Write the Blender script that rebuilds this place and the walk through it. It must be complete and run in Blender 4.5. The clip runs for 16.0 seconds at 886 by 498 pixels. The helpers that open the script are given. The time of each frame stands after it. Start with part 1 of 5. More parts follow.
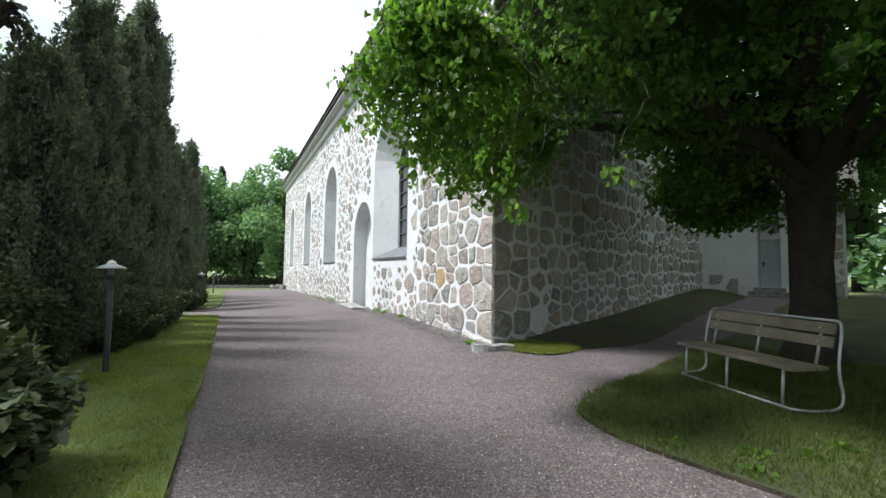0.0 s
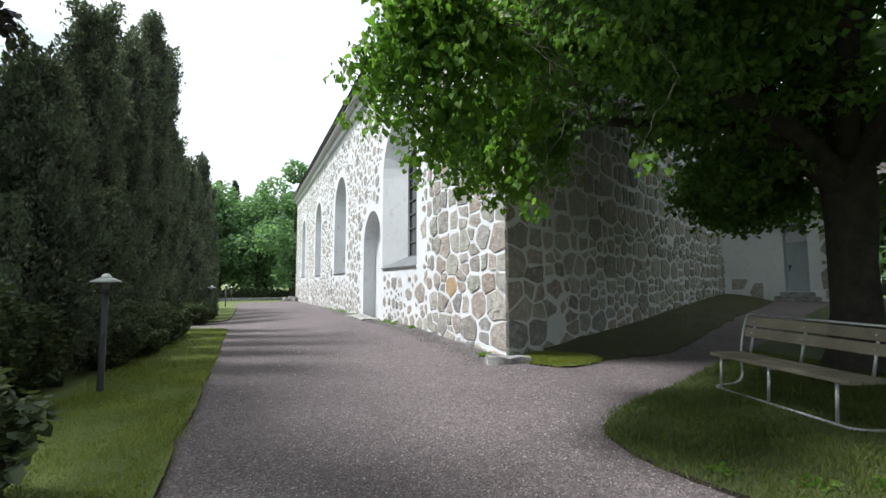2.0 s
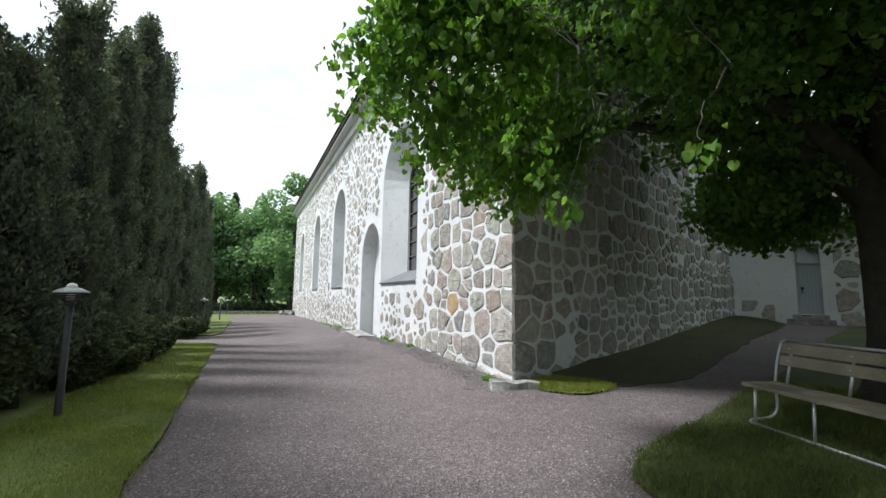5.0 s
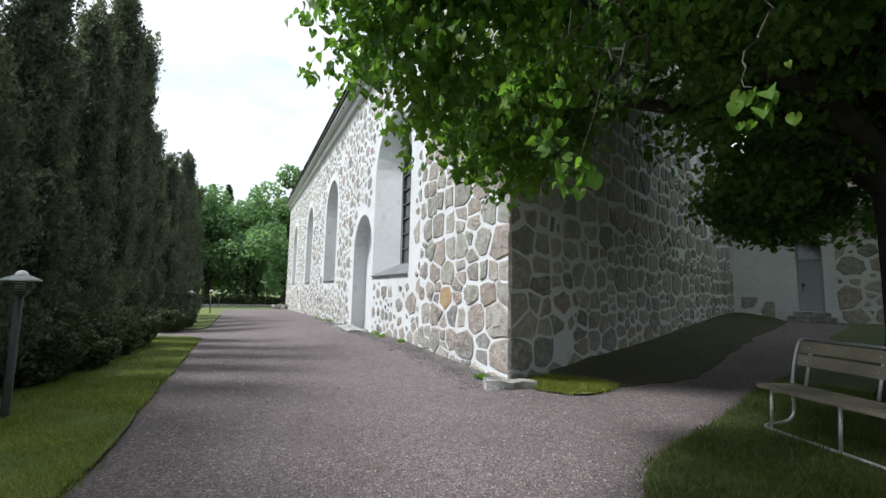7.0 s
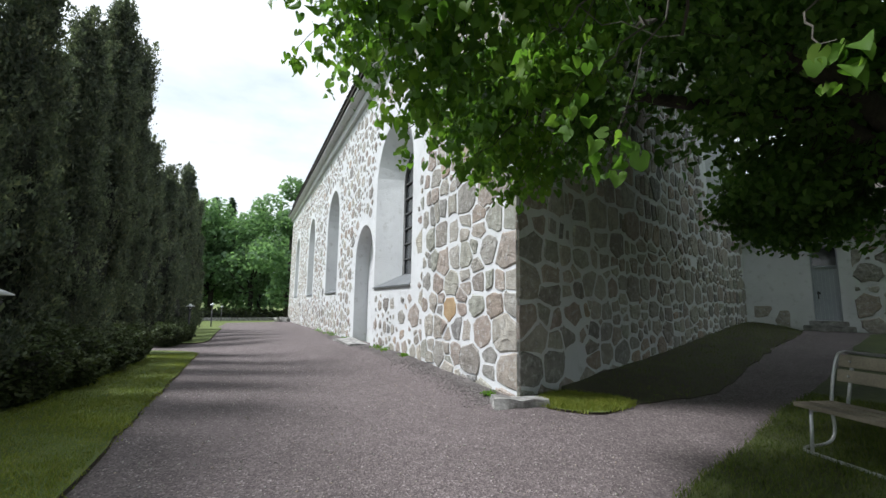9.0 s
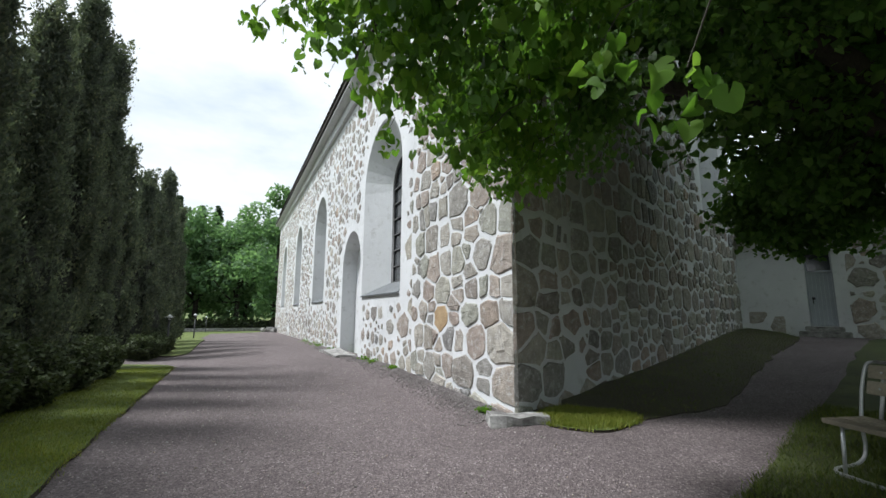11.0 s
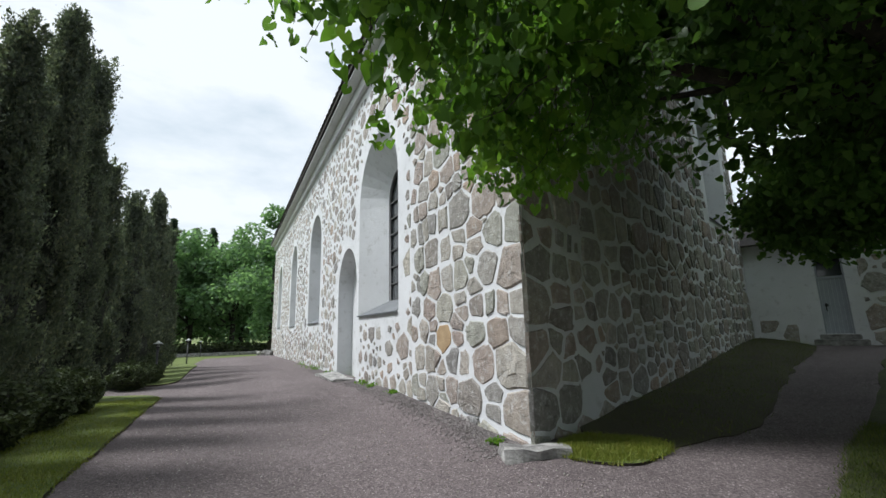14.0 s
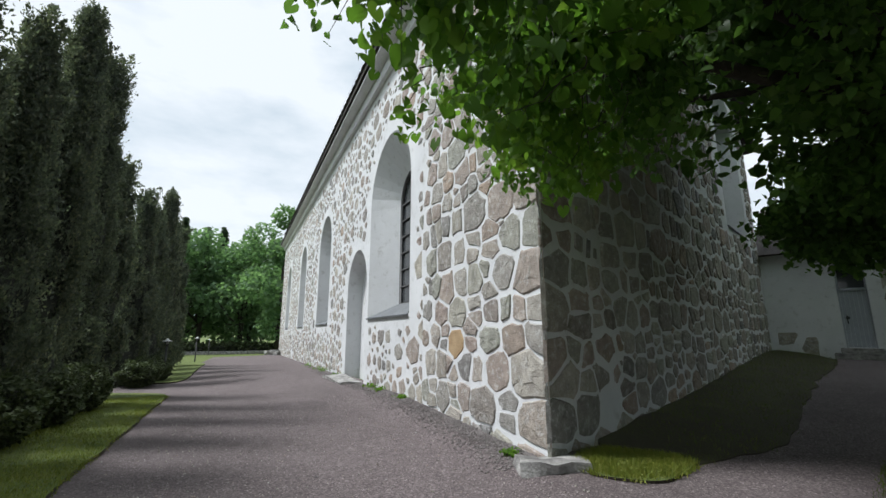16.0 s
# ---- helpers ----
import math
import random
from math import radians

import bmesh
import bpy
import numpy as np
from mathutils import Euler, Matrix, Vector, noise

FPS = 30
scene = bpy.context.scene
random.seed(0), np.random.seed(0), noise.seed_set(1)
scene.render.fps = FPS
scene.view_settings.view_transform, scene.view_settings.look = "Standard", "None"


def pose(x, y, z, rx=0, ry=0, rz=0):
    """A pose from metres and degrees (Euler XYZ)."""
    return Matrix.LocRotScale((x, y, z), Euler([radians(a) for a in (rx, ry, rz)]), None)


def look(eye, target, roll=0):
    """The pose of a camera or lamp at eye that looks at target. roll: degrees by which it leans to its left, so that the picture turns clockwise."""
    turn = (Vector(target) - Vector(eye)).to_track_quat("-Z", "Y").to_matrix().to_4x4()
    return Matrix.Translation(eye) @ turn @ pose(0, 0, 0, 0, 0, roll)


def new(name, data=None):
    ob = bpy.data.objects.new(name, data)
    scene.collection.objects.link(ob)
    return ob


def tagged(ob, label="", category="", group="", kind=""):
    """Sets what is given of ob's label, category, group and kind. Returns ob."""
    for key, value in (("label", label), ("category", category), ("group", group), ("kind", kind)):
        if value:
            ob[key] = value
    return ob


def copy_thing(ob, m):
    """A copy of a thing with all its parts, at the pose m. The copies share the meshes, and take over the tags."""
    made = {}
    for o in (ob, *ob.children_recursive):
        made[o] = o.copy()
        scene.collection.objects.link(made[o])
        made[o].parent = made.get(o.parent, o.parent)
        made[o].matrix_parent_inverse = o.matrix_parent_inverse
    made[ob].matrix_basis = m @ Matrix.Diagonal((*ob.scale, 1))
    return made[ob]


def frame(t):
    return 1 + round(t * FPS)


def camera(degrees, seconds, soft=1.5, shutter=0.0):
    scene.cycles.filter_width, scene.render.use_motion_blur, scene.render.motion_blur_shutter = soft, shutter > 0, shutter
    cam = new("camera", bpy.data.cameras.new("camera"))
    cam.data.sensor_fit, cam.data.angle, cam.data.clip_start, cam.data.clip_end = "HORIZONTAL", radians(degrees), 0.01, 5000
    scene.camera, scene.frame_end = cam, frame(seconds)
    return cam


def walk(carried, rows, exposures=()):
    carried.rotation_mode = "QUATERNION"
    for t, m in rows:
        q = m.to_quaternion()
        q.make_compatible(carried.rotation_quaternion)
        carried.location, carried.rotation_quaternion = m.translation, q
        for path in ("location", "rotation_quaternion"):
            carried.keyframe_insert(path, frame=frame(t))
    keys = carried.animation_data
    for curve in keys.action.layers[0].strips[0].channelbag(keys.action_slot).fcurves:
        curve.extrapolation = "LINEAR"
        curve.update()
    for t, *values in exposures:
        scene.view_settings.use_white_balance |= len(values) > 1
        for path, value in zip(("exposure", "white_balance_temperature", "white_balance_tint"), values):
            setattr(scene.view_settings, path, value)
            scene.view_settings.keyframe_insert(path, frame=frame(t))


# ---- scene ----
cam = camera(92.54, 16.0, soft=1.5)
# seconds, eye (x, y, z), yaw, pitch, roll
ROWS = [
    (0.0, -0.066, -0.051, 1.430, -25.61, 3.04, -0.80),
    (0.5, 0.003, 0.040, 1.416, -25.40, 3.45, -0.25),
    (1.0, 0.070, 0.129, 1.394, -25.16, 4.07, 0.33),
    (1.5, 0.102, 0.210, 1.400, -24.59, 4.37, 0.60),
    (2.0, 0.118, 0.268, 1.410, -23.99, 4.33, 0.14),
    (2.5, 0.145, 0.334, 1.412, -23.49, 4.30, 0.50),
    (3.0, 0.135, 0.375, 1.421, -22.95, 4.30, -0.17),
    (5.5, 0.373, 0.873, 1.409, -24.24, 6.76, -1.02),
    (6.0, 0.448, 0.978, 1.392, -24.71, 6.33, -1.02),
    (6.5, 0.491, 1.056, 1.395, -24.79, 5.84, -1.26),
    (7.0, 0.532, 1.137, 1.383, -24.55, 5.84, -1.24),
    (7.5, 0.584, 1.224, 1.356, -24.32, 6.53, -0.77),
    (8.0, 0.629, 1.308, 1.359, -24.18, 6.32, -0.64),
    (8.5, 0.649, 1.383, 1.373, -24.17, 7.04, -0.55),
    (9.0, 0.678, 1.459, 1.384, -24.07, 7.35, -0.77),
    (11.5, 0.886, 1.959, 1.389, -25.68, 8.62, -0.37),
    (12.0, 0.903, 2.040, 1.385, -25.61, 8.32, -0.80),
    (12.5, 0.918, 2.123, 1.388, -25.44, 8.07, -0.81),
    (13.0, 0.949, 2.202, 1.400, -25.49, 8.85, 0.02),
    (13.5, 0.980, 2.267, 1.416, -25.67, 10.08, 0.56),
    (14.0, 1.020, 2.346, 1.431, -25.80, 10.70, 1.34),
    (14.5, 0.998, 2.389, 1.436, -25.37, 10.96, 0.95),
    (15.0, 1.008, 2.434, 1.441, -25.11, 10.86, 0.66),
    (15.5, 1.002, 2.476, 1.448, -24.84, 10.87, 0.35),
    (16.0, 1.001, 2.522, 1.449, -24.69, 11.19, 0.01),
]
walk(cam, [(t, pose(x, y, z, 90 + pitch, 0, yaw) @ pose(0, 0, 0, 0, 0, -roll)) for t, x, y, z, yaw, pitch, roll in ROWS],
     exposures=[(0.0, 0.68), (3.0, 0.64), (7.0, 0.50), (9.0, 0.42), (12.5, 0.27), (16.0, 0.16)])

# ---- light ----
SUN_ELEV, SUN_AZ = 56.0, 296.0          # degrees; azimuth clockwise from +y
world = bpy.data.worlds.new("overcast_sky")
scene.world = world
world.use_nodes = True
wt = world.node_tree
wt.nodes.clear()
w_out = wt.nodes.new("ShaderNodeOutputWorld")
w_bg = wt.nodes.new("ShaderNodeBackground")
w_sky = wt.nodes.new("ShaderNodeTexSky")
w_sky.sky_type = "NISHITA"
w_sky.sun_disc = False
w_sky.sun_elevation, w_sky.sun_rotation = radians(SUN_ELEV), radians(SUN_AZ)
w_sky.dust_density = 2.0
w_co = wt.nodes.new("ShaderNodeTexCoord")
w_map = wt.nodes.new("ShaderNodeMapping")
w_map.inputs["Scale"].default_value = (1.0, 1.0, 2.6)
w_noise = wt.nodes.new("ShaderNodeTexNoise")
w_noise.inputs["Scale"].default_value = 2.1
w_noise.inputs["Detail"].default_value = 7
w_noise.inputs["Roughness"].default_value = 0.55
w_ramp = wt.nodes.new("ShaderNodeValToRGB")
w_ramp.color_ramp.elements[0].position, w_ramp.color_ramp.elements[0].color = 0.38, (7.8, 9.1, 10.2, 1)
w_ramp.color_ramp.elements[1].position, w_ramp.color_ramp.elements[1].color = 0.56, (11.2, 12.0, 12.8, 1)
w_mix = wt.nodes.new("ShaderNodeMixRGB")
w_mix.inputs["Fac"].default_value = 0.88
wt.links.new(w_co.outputs["Generated"], w_map.inputs["Vector"])
wt.links.new(w_map.outputs["Vector"], w_noise.inputs["Vector"])
wt.links.new(w_noise.outputs["Fac"], w_ramp.inputs["Fac"])
wt.links.new(w_sky.outputs["Color"], w_mix.inputs["Color1"])
wt.links.new(w_ramp.outputs["Color"], w_mix.inputs["Color2"])
wt.links.new(w_mix.outputs["Color"], w_bg.inputs["Color"])
w_bg.inputs["Strength"].default_value = 0.080
wt.links.new(w_bg.outputs["Background"], w_out.inputs["Surface"])

sun = new("sun", bpy.data.lights.new("sun", "SUN"))
sun.data.energy, sun.data.angle, sun.data.color = 3.8, radians(10.0), (0.96, 0.98, 1.0)
az, el = radians(SUN_AZ), radians(SUN_ELEV)
sun_dir = Vector((math.sin(az) * math.cos(el), math.cos(az) * math.cos(el), math.sin(el)))
sun.matrix_world = look(sun_dir * 60, (0, 0, 0))


# ---- materials ----
def mat(name, rough=0.8, metal=0.0):
    m = bpy.data.materials.new(name)
    m.use_nodes = True
    b = m.node_tree.nodes["Principled BSDF"]
    b.inputs["Roughness"].default_value, b.inputs["Metallic"].default_value = rough, metal
    return m, m.node_tree, b


def nd(nt, kind, **values):
    n = nt.nodes.new(kind)
    for k, v in values.items():
        n.inputs[k.replace("_", " ")].default_value = v
    return n


def ramp(nt, fac, stops):
    r = nt.nodes.new("ShaderNodeValToRGB")
    while len(r.color_ramp.elements) < len(stops):
        r.color_ramp.elements.new(0.5)
    for e, (p, c) in zip(r.color_ramp.elements, stops):
        e.position, e.color = p, (*c, 1)
    nt.links.new(fac, r.inputs["Fac"])
    return r.outputs["Color"]


def mix(nt, a, b, fac, blend="MIX"):
    n = nt.nodes.new("ShaderNodeMixRGB")
    n.blend_type = blend
    for sock, v in (("Color1", a), ("Color2", b), ("Fac", fac)):
        if isinstance(v, (int, float)):
            n.inputs[sock].default_value = v
        elif isinstance(v, tuple):
            n.inputs[sock].default_value = (*v, 1)
        else:
            nt.links.new(v, n.inputs[sock])
    return n.outputs["Color"]


def noise_tex(nt, scale, detail=4, rough=0.6, stretch=(1, 1, 1)):
    co = nt.nodes.new("ShaderNodeTexCoord")
    mp = nt.nodes.new("ShaderNodeMapping")
    mp.inputs["Scale"].default_value = stretch
    n = nd(nt, "ShaderNodeTexNoise", Scale=scale, Detail=detail, Roughness=rough)
    geo = nt.nodes.new("ShaderNodeNewGeometry")
    nt.links.new(geo.outputs["Position"], mp.inputs["Vector"])
    nt.links.new(mp.outputs["Vector"], n.inputs["Vector"])
    return n.outputs["Fac"]


def bump(nt, b, height, strength, distance):
    n = nd(nt, "ShaderNodeBump", Strength=strength, Distance=distance)
    nt.links.new(height, n.inputs["Height"])
    nt.links.new(n.outputs["Normal"], b.inputs["Normal"])


def plain(name, stops, scale, rough=0.8, relief=0.3, depth=0.01, metal=0.0, fine=40.0):
    m, nt, b = mat(name, rough, metal)
    big, small = noise_tex(nt, scale), noise_tex(nt, fine, 6)
    c = ramp(nt, big, stops)
    c = mix(nt, c, ramp(nt, small, [(0.3, (0.72, 0.72, 0.72)), (0.7, (1.1, 1.1, 1.1))]), 0.8, "MULTIPLY")
    nt.links.new(c, b.inputs["Base Color"])
    bump(nt, b, small, relief, depth)
    return m


def plaster_mat():
    m, nt, b = mat("lime_plaster", 0.92)
    big, mid, fine = noise_tex(nt, 0.7, 5), noise_tex(nt, 4.5, 6, 0.65), noise_tex(nt, 38, 6)
    c = ramp(nt, big, [(0.3, (0.62, 0.63, 0.645)), (0.62, (0.71, 0.72, 0.735))])
    c = mix(nt, c, ramp(nt, mid, [(0.30, (0.66, 0.65, 0.62)), (0.44, (1, 1, 1))]), 0.6, "MULTIPLY")
    nt.links.new(c, b.inputs["Base Color"])
    both = nt.nodes.new("ShaderNodeMath")
    both.operation = "MULTIPLY_ADD"
    nt.links.new(mid, both.inputs[0])
    both.inputs[1].default_value = 3.0
    nt.links.new(fine, both.inputs[2])
    bump(nt, b, both.outputs["Value"], 0.30, 0.012)
    return m


STONE_STOPS = [(0.0, (0.30, 0.29, 0.27)), (0.12, (0.42, 0.40, 0.36)), (0.24, (0.34, 0.275, 0.245)), (0.36, (0.46, 0.44, 0.40)), (0.48, (0.21, 0.21, 0.21)),
               (0.60, (0.41, 0.35, 0.31)), (0.70, (0.34, 0.35, 0.31)), (0.80, (0.48, 0.45, 0.39)), (0.90, (0.25, 0.23, 0.215)), (0.97, (0.43, 0.345, 0.28))]


def stone_mat(name, single):
    m, nt, b = mat(name, 0.85)
    if single:
        rnd = nt.nodes.new("ShaderNodeObjectInfo").outputs["Random"]
    else:
        rnd = nt.nodes.new("ShaderNodeNewGeometry").outputs["Random Per Island"]
    c = ramp(nt, rnd, STONE_STOPS)
    mid, fine = noise_tex(nt, 6, 6, 0.7), noise_tex(nt, 70, 5, 0.7)
    c = mix(nt, c, ramp(nt, mid, [(0.3, (0.62, 0.60, 0.58)), (0.7, (1.25, 1.22, 1.18))]), 0.9, "MULTIPLY")
    c = mix(nt, c, ramp(nt, fine, [(0.35, (0.7, 0.7, 0.7)), (0.65, (1.2, 1.2, 1.2))]), 0.8, "MULTIPLY")
    c = mix(nt, c, (0.66, 0.66, 0.65), ramp(nt, noise_tex(nt, 11, 6, 0.75), [(0.52, (0, 0, 0)), (0.68, (0.65, 0.65, 0.65))]))
    nt.links.new(c, b.inputs["Base Color"])
    bump(nt, b, mix(nt, mid, fine, 0.35), 0.9, 0.05)
    return m


def leaf_mat(name, stops, trans=0.35, rough=0.45):
    m, nt, b = mat(name, rough)
    rnd = nt.nodes.new("ShaderNodeNewGeometry").outputs["Random Per Island"]
    c = ramp(nt, rnd, stops)
    c = mix(nt, c, ramp(nt, noise_tex(nt, 1.3, 3), [(0.3, (0.75, 0.78, 0.75)), (0.7, (1.15, 1.12, 1.0))]), 0.9, "MULTIPLY")
    nt.links.new(c, b.inputs["Base Color"])
    b.inputs["Specular IOR Level"].default_value = 0.2
    t = nt.nodes.new("ShaderNodeBsdfTranslucent")
    nt.links.new(mix(nt, c, (1.35, 1.5, 0.85), 1.0, "MULTIPLY"), t.inputs["Color"])
    s = nd(nt, "ShaderNodeMixShader", Fac=trans)
    nt.links.new(b.outputs["BSDF"], s.inputs[1])
    nt.links.new(t.outputs["BSDF"], s.inputs[2])
    nt.links.new(s.outputs["Shader"], nt.nodes["Material Output"].inputs["Surface"])
    return m


def gravel_mat():
    m, nt, b = mat("crushed_granite_gravel", 0.95)
    geo = nt.nodes.new("ShaderNodeNewGeometry")
    v = nd(nt, "ShaderNodeTexVoronoi", Scale=70.0)
    nt.links.new(geo.outputs["Position"], v.inputs["Vector"])
    big, mid = noise_tex(nt, 0.55, 4), noise_tex(nt, 7, 5, 0.7)
    c = ramp(nt, v.outputs["Color"], [(0.1, (0.072, 0.058, 0.059)), (0.45, (0.130, 0.108, 0.109)), (0.8, (0.195, 0.165, 0.166)), (1.0, (0.42, 0.38, 0.38))])
    c = mix(nt, c, ramp(nt, big, [(0.3, (0.82, 0.80, 0.79)), (0.7, (1.12, 1.10, 1.10))]), 1.0, "MULTIPLY")
    c = mix(nt, c, ramp(nt, mid, [(0.3, (0.78, 0.77, 0.77)), (0.7, (1.12, 1.12, 1.12))]), 0.8, "MULTIPLY")
    nt.links.new(c, b.inputs["Base Color"])
    bump(nt, b, v.outputs["Distance"], 0.8, 0.012)
    return m


M_PLASTER = plaster_mat()
M_STONE, M_RUBBLE = stone_mat("fieldstone", True), stone_mat("fieldstone_rubble", False)
M_GRAVEL = gravel_mat()
M_TURF = plain("turf", [(0.3, (0.08, 0.11, 0.026)), (0.55, (0.12, 0.16, 0.038)), (0.75, (0.17, 0.185, 0.05))], 1.6, 0.95, 0.8, 0.03, fine=55)
# thin grass and soil, colour darkened further for the shade below the gable
M_BANK = plain("sparse_turf_toned_for_shade", [(0.3, (0.045, 0.036, 0.024)), (0.55, (0.055, 0.055, 0.024)), (0.75, (0.075, 0.085, 0.03))], 1.4, 0.95, 0.8, 0.03, fine=45)
# darker copy of the turf, with the linden's shade put into the colour
M_TREESHADE_TURF = plain("turf_toned_for_tree_shade", [(0.3, (0.045, 0.052, 0.02)), (0.55, (0.07, 0.088, 0.026)), (0.75, (0.11, 0.125, 0.036))], 1.4, 0.95, 0.8, 0.03, fine=50)
M_SOIL = plain("dark_soil", [(0.3, (0.030, 0.022, 0.016)), (0.7, (0.06, 0.045, 0.033))], 3, 0.95, 0.7, 0.03)
M_GRASS = leaf_mat("grass_blades", [(0.0, (0.13, 0.175, 0.034)), (0.6, (0.205, 0.24, 0.045)), (1.0, (0.29, 0.275, 0.08))], 0.3, 0.5)
M_LINDEN = leaf_mat("linden_leaves", [(0.0, (0.078, 0.15, 0.048)), (0.6, (0.11, 0.205, 0.060)), (1.0, (0.155, 0.27, 0.074))], 0.52)
# young leaf green, brightened to stand for sunlit leaves
M_YOUNG = leaf_mat("young_sunlit_toned_leaves", [(0.0, (0.085, 0.175, 0.03)), (0.5, (0.12, 0.23, 0.04)), (1.0, (0.18, 0.29, 0.055))], 0.55, 0.6)
M_CYPRESS = leaf_mat("cypress_sprays", [(0.0, (0.085, 0.102, 0.096)), (0.7, (0.13, 0.15, 0.135)), (1.0, (0.20, 0.21, 0.17))], 0.45, 0.7)
# grass blades again, darkened to stand for tree and gable shade
M_DARKENED_GRASS = leaf_mat("grass_blades_toned_for_shade", [(0.0, (0.06, 0.09, 0.022)), (0.6, (0.10, 0.135, 0.03)), (1.0, (0.17, 0.18, 0.055))], 0.3, 0.5)
M_BUSH = leaf_mat("shrub_leaves", [(0.0, (0.055, 0.075, 0.045)), (1.0, (0.105, 0.13, 0.065))], 0.2, 0.55)
# added solid filling, its dark colour standing for shade deep in the foliage
M_CORE = plain("inner_shade_core", [(0.3, (0.03, 0.034, 0.027)), (0.7, (0.055, 0.062, 0.046))], 4, 0.95, 0.8, 0.05)
# leaf greens paled and blued, distance haze put into the colour
M_WOODS = leaf_mat("haze_tinted_woods", [(0.0, (0.12, 0.20, 0.125)), (0.6, (0.155, 0.25, 0.155)), (1.0, (0.19, 0.29, 0.185))], 0.55, 0.6)
M_DARKLEAF = leaf_mat("dark_purple_leaves", [(0.0, (0.045, 0.036, 0.05)), (1.0, (0.085, 0.07, 0.085))], 0.2, 0.6)
M_SPRUCE = leaf_mat("spruce_needles", [(0.0, (0.04, 0.075, 0.042)), (1.0, (0.07, 0.11, 0.06))], 0.2, 0.7)
M_BARK = plain("linden_bark", [(0.3, (0.030, 0.026, 0.022)), (0.7, (0.07, 0.06, 0.05))], 5, 0.95, 1.0, 0.05, fine=22)
M_TWIG = plain("twig_bark", [(0.3, (0.035, 0.03, 0.024)), (0.7, (0.08, 0.07, 0.055))], 9, 0.9, 0.6, 0.01)
M_PLANK = plain("weathered_planks", [(0.3, (0.15, 0.13, 0.095)), (0.7, (0.27, 0.24, 0.18))], 3, 0.85, 0.6, 0.008, fine=60)
M_STEEL = plain("galvanised_tube", [(0.3, (0.42, 0.43, 0.43)), (0.7, (0.58, 0.59, 0.59))], 8, 0.45, 0.15, 0.003, metal=0.6)
M_IRON = plain("dark_iron", [(0.3, (0.02, 0.02, 0.022)), (0.7, (0.045, 0.045, 0.047))], 9, 0.6, 0.3, 0.004)
M_LAMPCAP = plain("grey_lamp_cap", [(0.3, (0.40, 0.42, 0.42)), (0.7, (0.55, 0.57, 0.57))], 9, 0.4, 0.15, 0.003)
M_OPAL = plain("opal_dome", [(0.3, (0.80, 0.81, 0.80)), (0.7, (0.88, 0.88, 0.87))], 9, 0.3, 0.05, 0.002)
M_DOOR = plain("blue_grey_door_paint", [(0.3, (0.36, 0.39, 0.43)), (0.7, (0.44, 0.47, 0.51))], 2.5, 0.6, 0.3, 0.004)
M_SHEET = plain("sheet_metal_sill", [(0.3, (0.12, 0.13, 0.14)), (0.7, (0.20, 0.21, 0.22))], 2.5, 0.5, 0.2, 0.004, metal=0.3)
M_ROOF = plain("roof_shingle", [(0.3, (0.05, 0.042, 0.038)), (0.7, (0.09, 0.078, 0.07))], 1.5, 0.85, 0.7, 0.02)
M_SOFFIT = plain("painted_eave_board", [(0.3, (0.62, 0.63, 0.64)), (0.7, (0.74, 0.75, 0.76))], 1.5, 0.8, 0.3, 0.006)
M_SLAB = plain("grey_step_stone", [(0.35, (0.16, 0.155, 0.15)), (0.65, (0.42, 0.41, 0.39))], 5, 0.9, 0.8, 0.02, fine=30)
M_OCHRE = plain("ochre_stone", [(0.3, (0.36, 0.24, 0.13)), (0.7, (0.50, 0.36, 0.21))], 6, 0.9, 0.8, 0.02, fine=50)
M_DRIP = plain("coarse_dark_gravel", [(0.3, (0.16, 0.145, 0.14)), (0.7, (0.29, 0.262, 0.255))], 2.5, 0.95, 1.0, 0.03, fine=36)
M_FRAME = plain("dark_window_frame", [(0.3, (0.06, 0.06, 0.06)), (0.7, (0.11, 0.11, 0.11))], 4, 0.6, 0.2, 0.003)


def glass_mat():
    m, nt, b = mat("old_window_glass", 0.08)
    c = ramp(nt, noise_tex(nt, 1.2), [(0.3, (0.03, 0.035, 0.04)), (0.7, (0.06, 0.065, 0.07))])
    nt.links.new(c, b.inputs["Base Color"])
    b.inputs["Specular IOR Level"].default_value = 0.6
    bump(nt, b, noise_tex(nt, 6, 2), 0.15, 0.01)
    return m


M_GLASS = glass_mat()


# ---- mesh helpers ----
def mesh(name, verts, faces, material=None, smooth=False):
    me = bpy.data.meshes.new(name)
    me.from_pydata([tuple(map(float, v)) for v in verts], [], faces)
    me.update()
    if material:
        me.materials.append(material)
    if smooth:
        me.polygons.foreach_set("use_smooth", [True] * len(me.polygons))
    return me


def folded(name, pts, faces, material):
    """A mesh of many like leaves: pts (n, k, 3) and faces of one leaf as tuples of equal length."""
    n, k = pts.shape[:2]
    f = np.array(faces, dtype=np.int32)
    idx = (np.arange(n, dtype=np.int32)[:, None, None] * k + f[None]).reshape(-1)
    size = f.shape[1]
    me = bpy.data.meshes.new(name)
    me.vertices.add(n * k)
    me.vertices.foreach_set("co", np.ascontiguousarray(pts, dtype=np.float32).ravel())
    me.loops.add(len(idx))
    me.loops.foreach_set("vertex_index", idx)
    me.polygons.add(len(idx) // size)
    me.polygons.foreach_set("loop_start", np.arange(0, len(idx), size, dtype=np.int32))
    me.update(calc_edges=True)
    me.materials.append(material)
    return me


def child(name, me, parent, label="", kind=""):
    ob = new(name, me)
    ob.parent = parent
    return tagged(ob, label, kind=kind)


